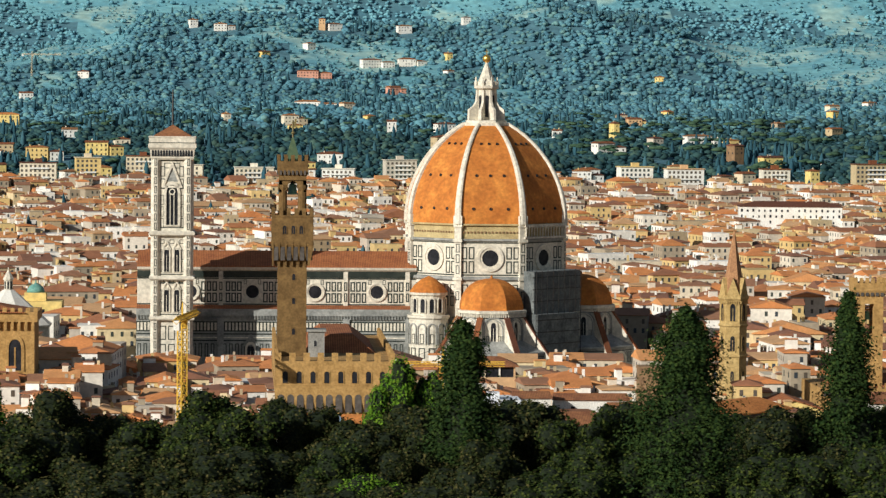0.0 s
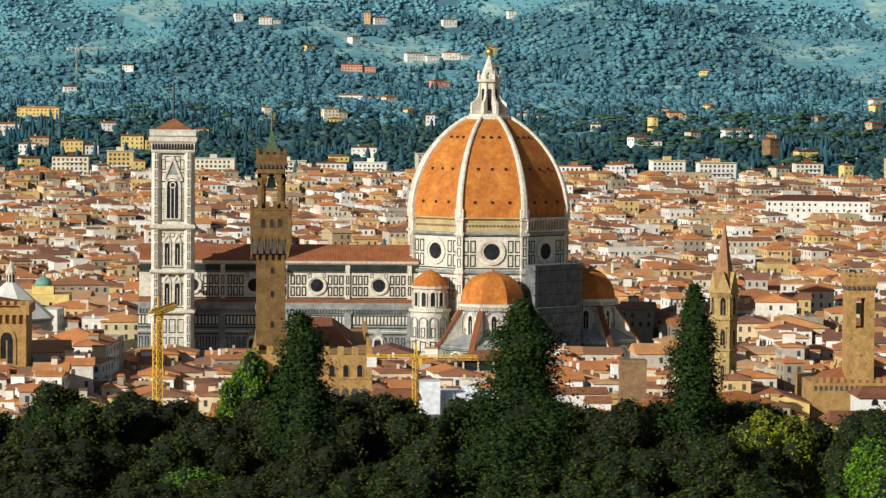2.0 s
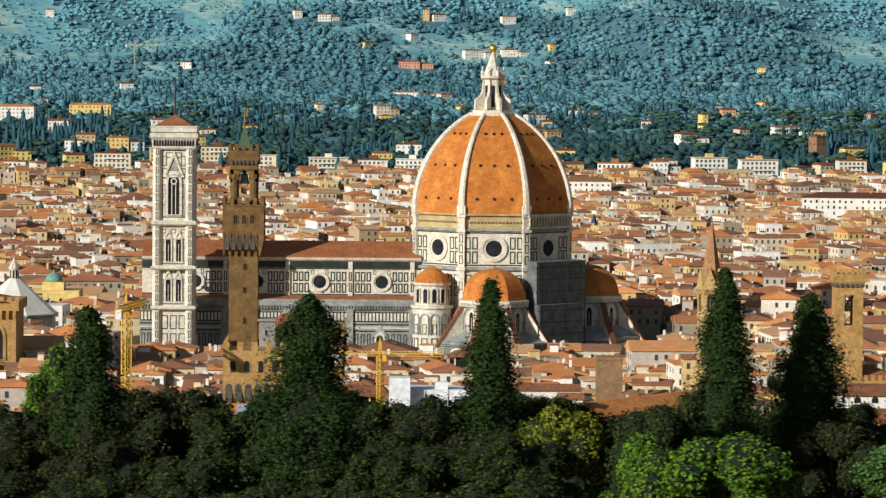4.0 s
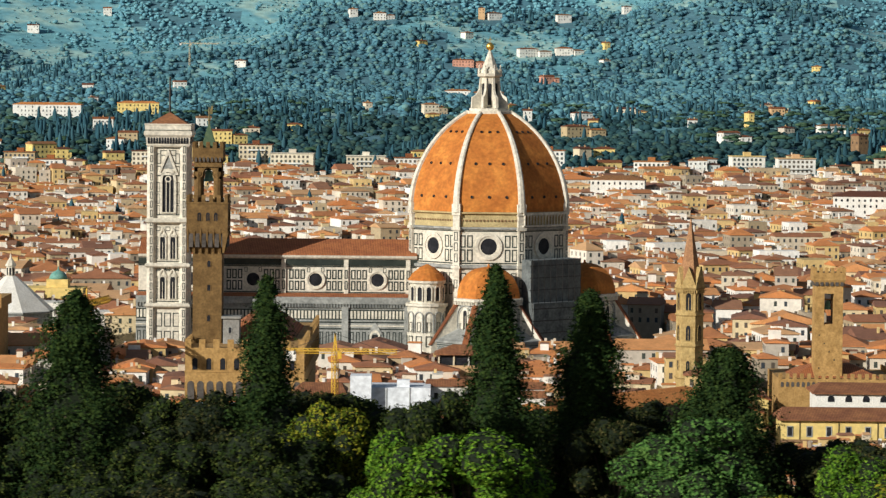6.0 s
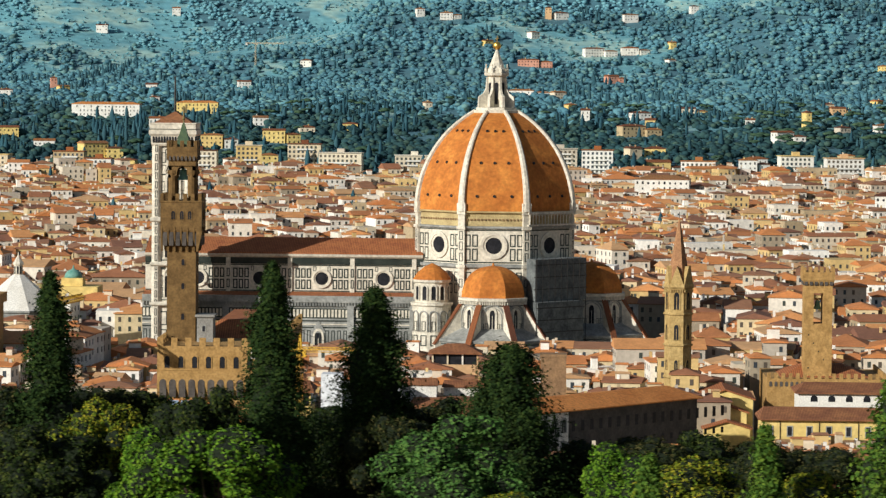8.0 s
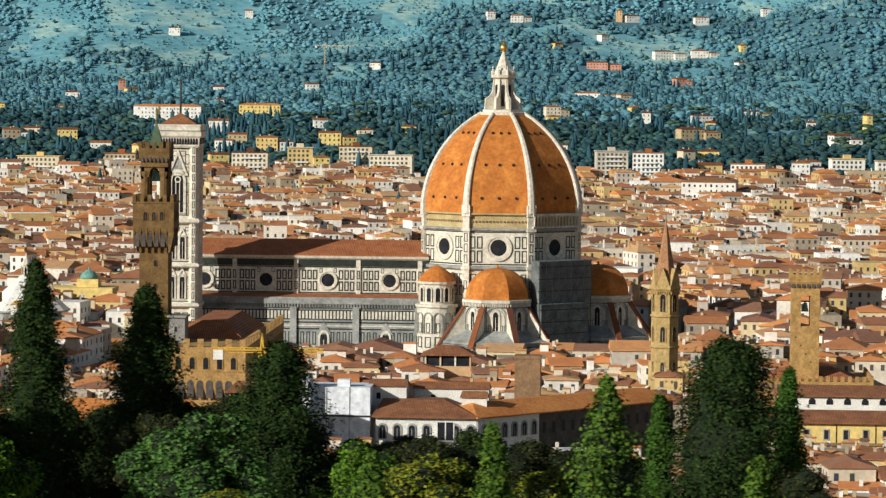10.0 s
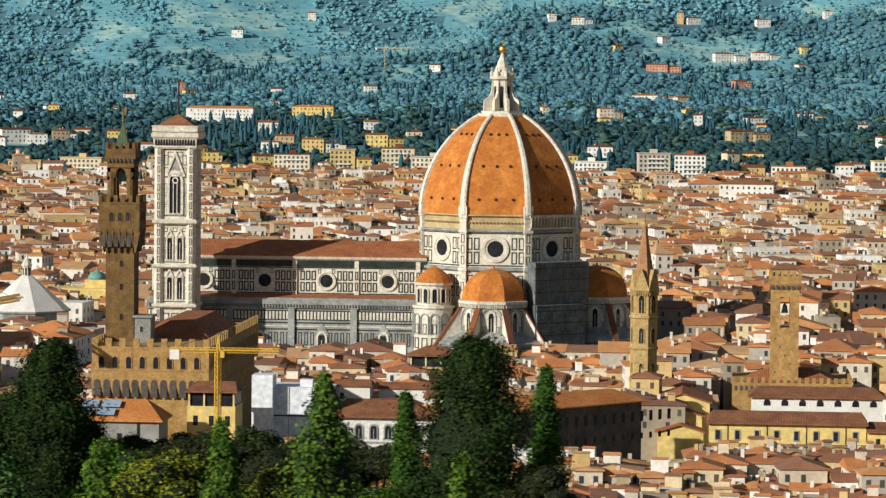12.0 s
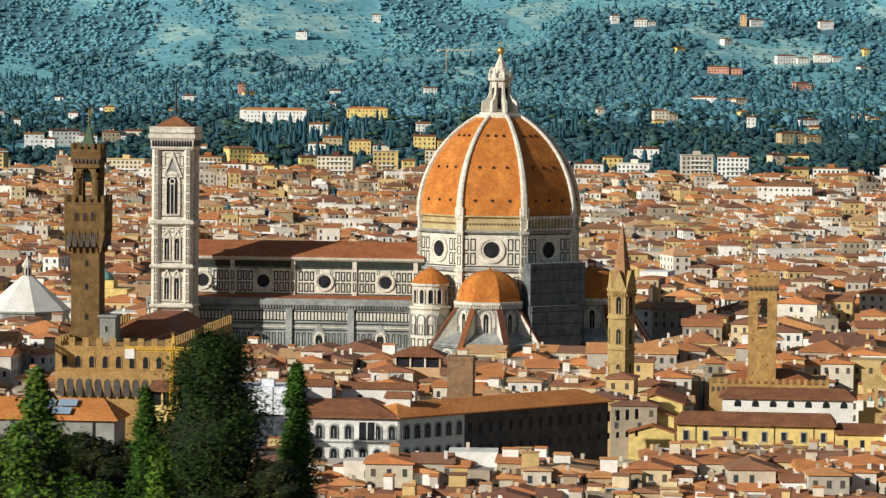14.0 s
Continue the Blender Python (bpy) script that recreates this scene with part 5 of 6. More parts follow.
def lattice(s, a, b, w, bay):
    """A square lattice mast from a to b."""
    a, b = Vector(a), Vector(b)
    ax = (b - a).normalized()
    u = ax.orthogonal().normalized()
    v = ax.cross(u)
    n = max(2, int((b - a).length / bay))
    cs = [(u * i + v * j) * (w / 2) for i, j in ((-1, -1), (1, -1), (1, 1), (-1, 1))]
    for c in cs:
        s.beam(a + c, b + c, w * 0.16)
    for k in range(n):
        p, q = a + (b - a) * (k / n), a + (b - a) * ((k + 1) / n)
        for i in range(4):
            s.beam(p + cs[i], q + cs[(i + 1) % 4], w * 0.09)
            s.beam(p + cs[i], p + cs[(i + 1) % 4], w * 0.09)


def tower_crane(x, y, z0, top, jib, back, ang, label, w=1.6, category="crane", paint=None):
    paint = paint or M_CRANE
    c = thing("tower_crane", label, category, pose(x, y, z0, 0, 0, ang))
    s = Shape()
    lattice(s, (0, 0, 0), (0, 0, top), w, w * 1.1)
    part("mast", s, paint, c, "yellow lattice mast")
    s = Shape()
    lattice(s, (-back, 0, top), (jib, 0, top), w * 0.75, w)
    part("jib", s, paint, c, "yellow lattice jib")
    part("cab", Shape().box(w * 0.5, w * 1.4, -w * 0.5, w * 0.5, top - w * 1.6, top - w * 0.2), paint, c)
    part("apex", Shape().beam((-w / 3, 0, top), (0, 0, top + 4), 0.3).beam((w / 3, 0, top), (0, 0, top + 4), 0.3), paint, c)
    part("tie", Shape().beam((0, 0, top + 4), (jib * 0.7, 0, top + 0.5), 0.1).beam((0, 0, top + 4), (-back * 0.9, 0, top + 0.5), 0.1), M_IRON, c)
    part("counterweight", Shape().box(-back, -back + 2.2, -0.7, 0.7, top - 2.2, top), M_WHITE, c)


def stone_stump():
    t = thing("stone_tower", "squat square tower of rough brown brick", "tower", pose(19.6, -322, 0))
    part("shaft", Shape().box(-3.2, 3.2, -3.2, 3.2, 0, 31.0).box(-3.35, 3.35, -3.35, 3.35, 30.6, 31.4), M_BRICK, t)
    l = thing("roof_loggia", "open roof terrace under a brown hipped roof", "building", pose(-9, -160, 0))
    part("wall", Shape().box(-7, 7, -5, 5, 0, 15.5), M_WALL, l)
    # Dark block painted for the shade under the terrace roof.
    part("loggia", Shape().box(-6.6, 6.6, -4.6, 4.6, 15.5, 18.6), M_GLASS, l, "loggia filled dark to stand for its shade")
    for x in (-6.6, -2.2, 2.2, 6.6):
        part("post", shared(("loggia_post2",), lambda: Shape().box(-0.25, 0.25, -0.25, 0.25, 15.5, 18.6)), M_WALL, l, "", pose(x, -4.8, 0))
    part("roof", Shape().rings([[(-8, -6, 18.6), (8, -6, 18.6), (8, 6, 18.6), (-8, 6, 18.6)], [(-8, -6, 18.9), (8, -6, 18.9), (8, 6, 18.9), (-8, 6, 18.9)], [(-2.5, -0.1, 21.4), (2.5, -0.1, 21.4), (2.5, 0.1, 21.4), (-2.5, 0.1, 21.4)]]), M_TILE_BROWN, l)
    d = thing("domed_church", "yellow plastered church with a small green copper dome", "church", pose(-159, 110, 0))
    part("wall", Shape().box(-16, 10, -8, 8, 0, 21).box(-4, 4, -4, 4, 21, 24), M_YELLOW, d)
    part("dome", Shape().turned([(3.4 * math.cos(i * 0.26), 24 + 3.2 * math.sin(i * 0.26)) for i in range(6)] + [(0.3, 27.6), (0.2, 28.6)], 12), M_COPPER, d, "green copper dome", smooth=True)
    for i in range(6):
        part("window", window_mesh(), M_GLASS, d, "", face(-14 + 4.3 * i, -8, 16.5))
    # a large white block and a long range on the far side of town
    for x, y, w, dd, h, la in ((238, 850, 60, 20, 24, "long white institution with rows of windows and an orange roof"), (-230, 640, 120, 14, 17, "long plastered range with a red tiled roof and many windows"), (90, 1010, 34, 18, 22, "pale plastered block with a tiled roof")):
        b = house(x, y, w, dd, h, -6, 0.3, True, False, M_WHITE, M_TILE, la, land(x, y), 4, "")


def solar_house():
    """The low block before the palace with panels on its roof."""
    b = thing("solar_roof_building", "grey plastered building with solar panels on an orange roof", "building")
    part("wall", Shape().box(-86, -51, -411, -398, 0, 22), M_GREY, b)
    part("roof", Shape().rings([[(-87, -412, 22.0), (-50, -412, 22.0), (-50, -397, 22.0), (-87, -397, 22.0)], [(-87, -412, 22.3), (-50, -412, 22.3), (-50, -397, 22.3), (-87, -397, 22.3)], [(-83, -403, 26.4), (-55, -403, 26.4), (-55, -402.6, 26.4), (-83, -402.6, 26.4)]]), M_TILE_ORANGE, b, "low orange tiled roof")
    for x in (-68.5, -63.5):
        for k in range(2):
            part("solar_panel", shared(("solar_panel",), lambda: Shape().box(-2.2, 2.2, -1.5, 1.5, 0, 0.12)), M_PANEL, b, "glass panel with sky reflection in its colour", pose(x + 0.8 * k, -409.6 + 3.3 * k, 24.0 + 1.55 * k, 24.5, 0, 0))
    for x in (-80, -73, -60):
        part("window", shared(("tall_window",), lambda: Shape()), M_GLASS, b, "", face(x, -411, 17))
    part("gutter", Shape().box(-56, -55.6, -411.3, -411, 0, 22), M_IRON, b)


M_TILE_ORANGE = mat("orange_roof_tiles", [(0.528, 0.184, 0.045), (0.682, 0.270, 0.075)], 0.9, scale=0.12, fine=1.2, stripes=("Y", 0.9, 0.7))
gallery_wing()
yellow_palace()
church_front()
scaffold_block()
solar_house()
stone_stump()
tower_crane(-96.8, -380, 0, 46.5, 22, 9, 82, "tall yellow lattice tower crane standing among the roofs")
tower_crane(-37.7, -410, 0, 38.5, 14, 11, 0, "yellow tower crane with a level jib beside the palace", 1.05)
tower_crane(-330, 2982, land(-330, 2982), 26, 34, 12, -3, "distant pale tower crane on the hillside", 1.5, paint=M_CRANE_PALE)
city()


# ---- trees ----
def blob(seed, flat=1.0, lobes=5, rag=0.3):
    """A lumpy crown: five rough lobes leaning on each other."""
    r = random.Random(seed)
    vs, fs = [], []
    for q in range(lobes):
        bm = bmesh.new()
        bmesh.ops.create_icosphere(bm, subdivisions=1, radius=1.0)
        a, e = q * 1.26 + r.uniform(-0.4, 0.4), r.uniform(0.2, 0.62) if q else 0.0
        c = Vector((e * math.cos(a), e * math.sin(a), (r.uniform(-0.25, 0.35) if q else 0.4) * flat))
        k = r.uniform(0.42, 0.66)
        n = len(vs)
        for v in bm.verts:
            p = v.co * k * r.uniform(1 - rag, 1 + rag)
            vs.append((c.x + p.x, c.y + p.y, c.z + p.z * flat))
        fs += [[n + v.index for v in f.verts] for f in bm.faces]
        bm.free()
    return np.array(vs), np.array(fs)


def spindle(seed):
    """A far cypress: a narrow ragged spindle."""
    r = random.Random(seed)
    prof = [(0.35, 0.0), (0.8, 0.15), (1.0, 0.4), (0.8, 0.65), (0.45, 0.85)]
    vs = [(0.0, 0.0, 1.0)]
    for p, z in prof:
        for j in range(7):
            k = p * r.uniform(0.75, 1.25)
            vs.append((k * math.cos(j * 0.8976), k * math.sin(j * 0.8976), z))
    fs = []
    for i in range(len(prof) - 1):
        for j in range(7):
            a, b = 1 + i * 7 + j, 1 + i * 7 + (j + 1) % 7
            fs += [(a, b, b + 7), (a, b + 7, a + 7)]
    fs += [(1 + 4 * 7 + j, 1 + 4 * 7 + (j + 1) % 7, 0) for j in range(7)]
    return np.array(vs), np.array(fs)


def scatter(name, label, kinds, spots, material):
    """One mesh of many far trees. spots: x, y, z, width, height, kind."""
    V, F, k = [], [], 0
    for x, y, z, w, h, q in spots:
        vs, fs = kinds[q % len(kinds)]
        a = (x * 12.9 + y * 7.7) % 6.283
        c, s = math.cos(a), math.sin(a)
        p = np.empty_like(vs)
        p[:, 0] = x + (c * vs[:, 0] - s * vs[:, 1]) * w
        p[:, 1] = y + (s * vs[:, 0] + c * vs[:, 1]) * w
        p[:, 2] = z + vs[:, 2] * h
        V.append(p)
        F.append(fs + k)
        k += len(vs)
    V, F = np.concatenate(V), np.concatenate(F)
    me = bpy.data.meshes.new(name)
    me.vertices.add(len(V))
    me.vertices.foreach_set("co", V.ravel())
    me.loops.add(F.size)
    me.loops.foreach_set("vertex_index", F.ravel().astype(np.int32))
    me.polygons.add(len(F))
    me.polygons.foreach_set("loop_start", np.arange(len(F), dtype=np.int32) * 3)
    me.polygons.foreach_set("use_smooth", np.ones(len(F), dtype=bool))
    me.update(calc_edges=True)
    me.validate()
    me.materials.append(material)
    return tagged(new(name, me), label, "trees", kind="stuff")


# ---- the villas: x, y, width, by the colour of their plaster ----
FOOT_VILLAS = [
    (M_WHITE, [(-475, 1538, 37), (-492, 1494, 24), (-306, 1734, 17), (-230, 1834, 12), (-17, 1430, 19), (51, 1950, 8), (101, 1998, 18), (167, 1338, 15), (311, 1782, 37), (189, 1282, 21), (164, 1310, 21), (206, 1566, 25)]),
    (M_WALL, [(-451, 1590, 22), (-265, 1518, 15), (-231, 1462, 27), (-33, 2122, 23), (94, 1750, 35), (155, 2174, 28), (139, 1262, 19), (99, 1258, 29), (234, 1362, 11), (261, 1722, 10), (299, 2186, 22), (136, 1274, 16)]),
    (M_YELLOW, [(-418, 1638, 16), (-308, 1362, 31), (-260, 1350, 14), (-189, 1526, 28), (-182, 1322, 12), (-34, 2026, 12), (317, 1450, 17), (319, 1266, 7), (242, 1866, 5)]),
    (M_BRICK, [(295, 1486, 9), (345, 1230, 19)]),
]
HILL_VILLAS = [
    (M_WHITE, [(-567, 3410, 15), (-480, 3506, 11), (-550, 2478, 15), (-407, 2570, 12), (-321, 2722, 14), (-3, 2618, 45), (79, 3030, 40), (-105, 3190, 25), (32, 3222, 18), (119, 3206, 18), (201, 3278, 10), (-144, 3222, 10)]),
    (M_WALL, [(121, 3034, 33), (17, 3218, 8)]),
    (M_YELLOW, [(524, 2390, 12)]),
    (M_PINK, [(-529, 2686, 7), (2, 2934, 40), (94, 2818, 23)]),
]
GREAT_VILLAS = [(-376, 1938, 61, 14, 11.5, M_WHITE, "long white villa with an orange tiled roof"), (-305, 2042, 38, 12, 9, M_YELLOW, "long yellow villa with an orange tiled roof")]
VILLA_SPOTS = [v for _, vs in FOOT_VILLAS + HILL_VILLAS for v in vs] + [v[:3] for v in GREAT_VILLAS]


def clear_of_villas(x, y, reach=34.0):
    """No tree close before a villa's front."""
    for vx, vy, w in VILLA_SPOTS:
        if vy - reach < y < vy + 7 and abs(x - vx - (vy - y) * 0.03) < w / 2 + 3:
            return False
    return True


def far_woods():
    r = random.Random(5)
    crowns = [blob(i, 0.95, 3, 0.12) for i in range(12)]
    small = [blob(40 + i, 0.85, 2, 0.12) for i in range(8)]
    pines = [blob(20 + i, 0.30, 6, 0.15) for i in range(4)]
    spins = [spindle(i) for i in range(6)]
    green, dark, back, near, pin, olives = [], [], [], [], [], []
    n = 0
    while n < 29000:
        y = 1160 + (3735 - 1160) * r.random() ** 0.85
        x = r.uniform(-1420, 1120)
        if not hill_view(x, y):
            continue
        dens = wooded(x, y)
        if (dens < 0 and r.random() < (0.93 if y > 3000 else 0.8)) or not clear_of_villas(x, y):
            continue
        z = land(x, y)
        n += 1
        tall = noise.noise((x / 90, y / 150, 21))
        if r.random() < (0.24 if tall > 0.3 else 0.025) and y < 3350:
            h = r.uniform(9, 15)
            dark.append((x, y, z - 0.5, h * r.uniform(0.11, 0.16), h, n))
        elif y > 3360:
            w = r.uniform(3.4, 6.0)
            back.append((x, y, z + w * 0.4, w * 1.15, w * 0.9, n))
        else:
            w = r.uniform(2.6, 5.2) + r.choice((0, 0, 0.6, 1.4)) + (0.5 if y > 2300 else 0)
            (near if y < 1800 + 700 * r.random() else green).append((x, y, z + w * 0.3, w * 1.12, w * r.uniform(0.6, 0.95), n))
    for y in range(2300, 3735, 12):     # olive rows along the terraces
        x = -1420.0
        while x < 1120:
            x += r.uniform(6.5, 12)
            yy = y + 9 * noise.noise((x / 60, y / 60, 4)) + r.uniform(-3, 3)
            if hill_view(x, yy) and wooded(x, yy) < 0.02 and r.random() < 0.45 + 0.9 * noise.noise((x / 70, yy / 110, 11)):
                w = r.uniform(1.6, 2.9) * (1.4 if r.random() < 0.1 else 1)
                olives.append((x, yy, land(x, yy) + w * 0.4, w * 1.25, w * 0.85, len(olives)))
    for i in range(260):     # trees between the far houses
        y = r.uniform(150, 1250)
        x = r.uniform(-400, 330)
        if hill_view(x, y):
            if r.random() < 0.25:
                dark.append((x, y, land(x, y) + 4, 2.0, r.uniform(13, 18), i))
            else:
                w = r.uniform(3.5, 6.5)
                near.append((x, y, land(x, y) + 10, w, w * 1.0, i))
    for i in range(600):     # the belt of trees where the town ends
        y = r.uniform(1230, 1420)
        x = r.uniform(-480, 400)
        w = r.uniform(3.2, 5.5)
        if clear_of_villas(x, y):
            near.append((x, y, land(x, y) + w * 0.6, w, w * 0.9, i))
    for i in range(90):     # a stand of cypresses below the long villa
        x, y = r.gauss(-312, 34), r.gauss(1690, 110)
        h = r.uniform(8, 17)
        if clear_of_villas(x, y):
            dark.append((x, y, land(x, y) - 0.5, h * r.uniform(0.1, 0.14), h, i))
    for i in range(150):
        x, y = (r.uniform(180, 430), r.uniform(1330, 2100)) if i % 2 else (r.uniform(-420, 420), r.uniform(1300, 2300))
        w = r.uniform(4.5, 8.5)
        if hill_view(x, y) and clear_of_villas(x, y):
            pin.append((x, y, land(x, y) + 8.5, w, w, i))
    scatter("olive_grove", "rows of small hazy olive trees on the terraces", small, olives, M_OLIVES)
    scatter("hill_trees", "dense woods covering the far hills, tinted by blue haze", crowns, green, M_WOODS)
    scatter("foothill_trees", "dark green haze-tinted trees between the villas", crowns, near, M_WOODS_N)
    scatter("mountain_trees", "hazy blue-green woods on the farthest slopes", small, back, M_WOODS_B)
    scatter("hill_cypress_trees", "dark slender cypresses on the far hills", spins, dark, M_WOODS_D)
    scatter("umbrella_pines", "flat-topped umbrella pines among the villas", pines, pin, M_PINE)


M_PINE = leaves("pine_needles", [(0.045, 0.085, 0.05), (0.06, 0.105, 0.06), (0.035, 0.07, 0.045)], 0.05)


def leaf_mesh(name, points, material, size, seed, shape=None):
    """Many small tilted leaf clumps, each a bent pair of triangles. points: place and outward way."""
    r = np.random.RandomState(seed)
    P = np.array([p for p, _ in points])
    N = np.array([w for _, w in points])
    n = len(P)
    N = N + r.normal(0, 0.55, (n, 3))
    N /= np.linalg.norm(N, axis=1)[:, None]
    A = np.cross(N, r.normal(0, 1, (n, 3)))
    A /= np.linalg.norm(A, axis=1)[:, None]
    B = np.cross(N, A)
    s = size * r.uniform(0.55, 1.35, (n, 1))
    q = [P + A * s * 0.9, P + B * s * 0.55 + N * s * 0.15, P - A * s * 0.9 + N * s * 0.1, P - B * s * 0.55 - N * s * 0.2]
    V = np.stack(q, 1).reshape(-1, 3)
    me = bpy.data.meshes.new(name)
    me.vertices.add(4 * n)
    me.vertices.foreach_set("co", V.ravel())
    me.loops.add(4 * n)
    me.loops.foreach_set("vertex_index", np.arange(4 * n, dtype=np.int32))
    me.polygons.add(n)
    me.polygons.foreach_set("loop_start", np.arange(n, dtype=np.int32) * 4)
    me.update(calc_edges=True)
    me.materials.append(material)
    return me


def conifer(seed, height, width, material, label, fat=0.5, ragged=0.3, count=9000, name="cypress_tree", size=0.34, start=0.05):
    """A dense upright conifer: trunk, limbs, and a ragged crown of needle clumps in layered boughs."""
    r = random.Random(seed)
    t = thing(name, label, "tree")
    trunk = Shape().turned([(width * 0.06, -3), (width * 0.05, height * 0.3), (width * 0.03, height * 0.7), (0.04, height * 0.97)], 8)
    part("trunk", trunk, M_BARK, t)
    limbs = Shape()
    pts = []
    boughs = int(height * 9)
    for b in range(boughs):
        f = start + (1 - start) * (b + r.random()) / boughs
        env = (min(1.0, (f / 0.22) ** 0.6) if f < 0.22 else 1.0) * ((1 - f) ** fat) * (1 + 0.16 * math.sin(f * 23 + seed))
        a = r.uniform(0, 2 * math.pi)
        lobe = 1 + 0.22 * noise.noise((math.cos(a) * 1.2, f * 6, seed + math.sin(a) * 1.2))
        reach = width / 2 * env * r.uniform(1 - ragged, 1.08) * lobe
        z = height * f
        tip = Vector((reach * math.cos(a), reach * math.sin(a), z + reach * 0.25))
        if b % 6 == 0:
            limbs.beam((0, 0, z - reach * 0.2), tip * 0.8 + Vector((0, 0, z * 0.2)), 0.12)
        bulk = 0.28 + 0.15 * reach
        for i in range(max(4, count // boughs)):
            u = r.random() ** 0.5
            o = Vector((r.gauss(0, 1), r.gauss(0, 1), r.gauss(0, 1.1))) * bulk * 0.75
            p = Vector((tip.x * u, tip.y * u, z + (tip.z - z) * u)) + o
            w = Vector((math.cos(a), math.sin(a), 0.55)) + o * 0.6
            pts.append((p, w))
    part("branchwork", limbs, M_BARK, t)
    # Solid dark core; its colour stands for the crown's inner shade.
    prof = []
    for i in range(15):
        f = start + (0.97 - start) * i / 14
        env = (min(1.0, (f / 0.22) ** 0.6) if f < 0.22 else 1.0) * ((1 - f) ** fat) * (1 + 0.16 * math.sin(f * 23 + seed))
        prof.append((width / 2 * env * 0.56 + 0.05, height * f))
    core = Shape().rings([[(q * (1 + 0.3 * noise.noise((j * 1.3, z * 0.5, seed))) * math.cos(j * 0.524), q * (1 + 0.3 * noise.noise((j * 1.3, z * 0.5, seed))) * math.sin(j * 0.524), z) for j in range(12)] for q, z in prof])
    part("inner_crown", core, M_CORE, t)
    part("crown", leaf_mesh("crown", pts, material, size, seed), material, t)
    return t


def broadleaf(seed, height, width, material, label, count=7000, size=0.36, name="oak_tree"):
    """A round-headed tree: trunk, forked limbs and leaf clumps gathered on uneven boughs."""
    r = random.Random(seed)
    t = thing(name, label, "tree")
    part("trunk", Shape().turned([(0.5, -4), (0.36, height * 0.35), (0.18, height * 0.62)], 8), M_BARK, t)
    limbs = Shape()
    core = Shape()
    pts = []
    n = 40
    for b in range(n):
        a = r.uniform(0, 2 * math.pi)
        e = math.asin(r.uniform(-0.35, 1.0))
        k = r.uniform(0.55, 1.0)
        ctr = Vector((width / 2 * k * math.cos(a) * math.cos(e), width / 2 * k * math.sin(a) * math.cos(e), height * 0.60 + height * 0.36 * k * math.sin(e)))
        limbs.beam((0, 0, height * 0.4), ctr, 0.14)
        rad = width * r.uniform(0.12, 0.2)
        # Dark core lumps carry the shade between the boughs in their colour.
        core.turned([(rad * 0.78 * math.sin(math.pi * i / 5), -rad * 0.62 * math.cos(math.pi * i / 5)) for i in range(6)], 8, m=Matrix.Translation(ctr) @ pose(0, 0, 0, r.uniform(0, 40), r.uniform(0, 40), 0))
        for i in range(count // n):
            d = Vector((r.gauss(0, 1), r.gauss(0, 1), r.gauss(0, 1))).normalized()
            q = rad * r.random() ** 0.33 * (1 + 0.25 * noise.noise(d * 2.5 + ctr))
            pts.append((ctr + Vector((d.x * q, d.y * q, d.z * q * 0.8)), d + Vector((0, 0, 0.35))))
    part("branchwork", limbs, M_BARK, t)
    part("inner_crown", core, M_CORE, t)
    part("crown", leaf_mesh("crown", pts, material, size, seed), material, t)
    return t


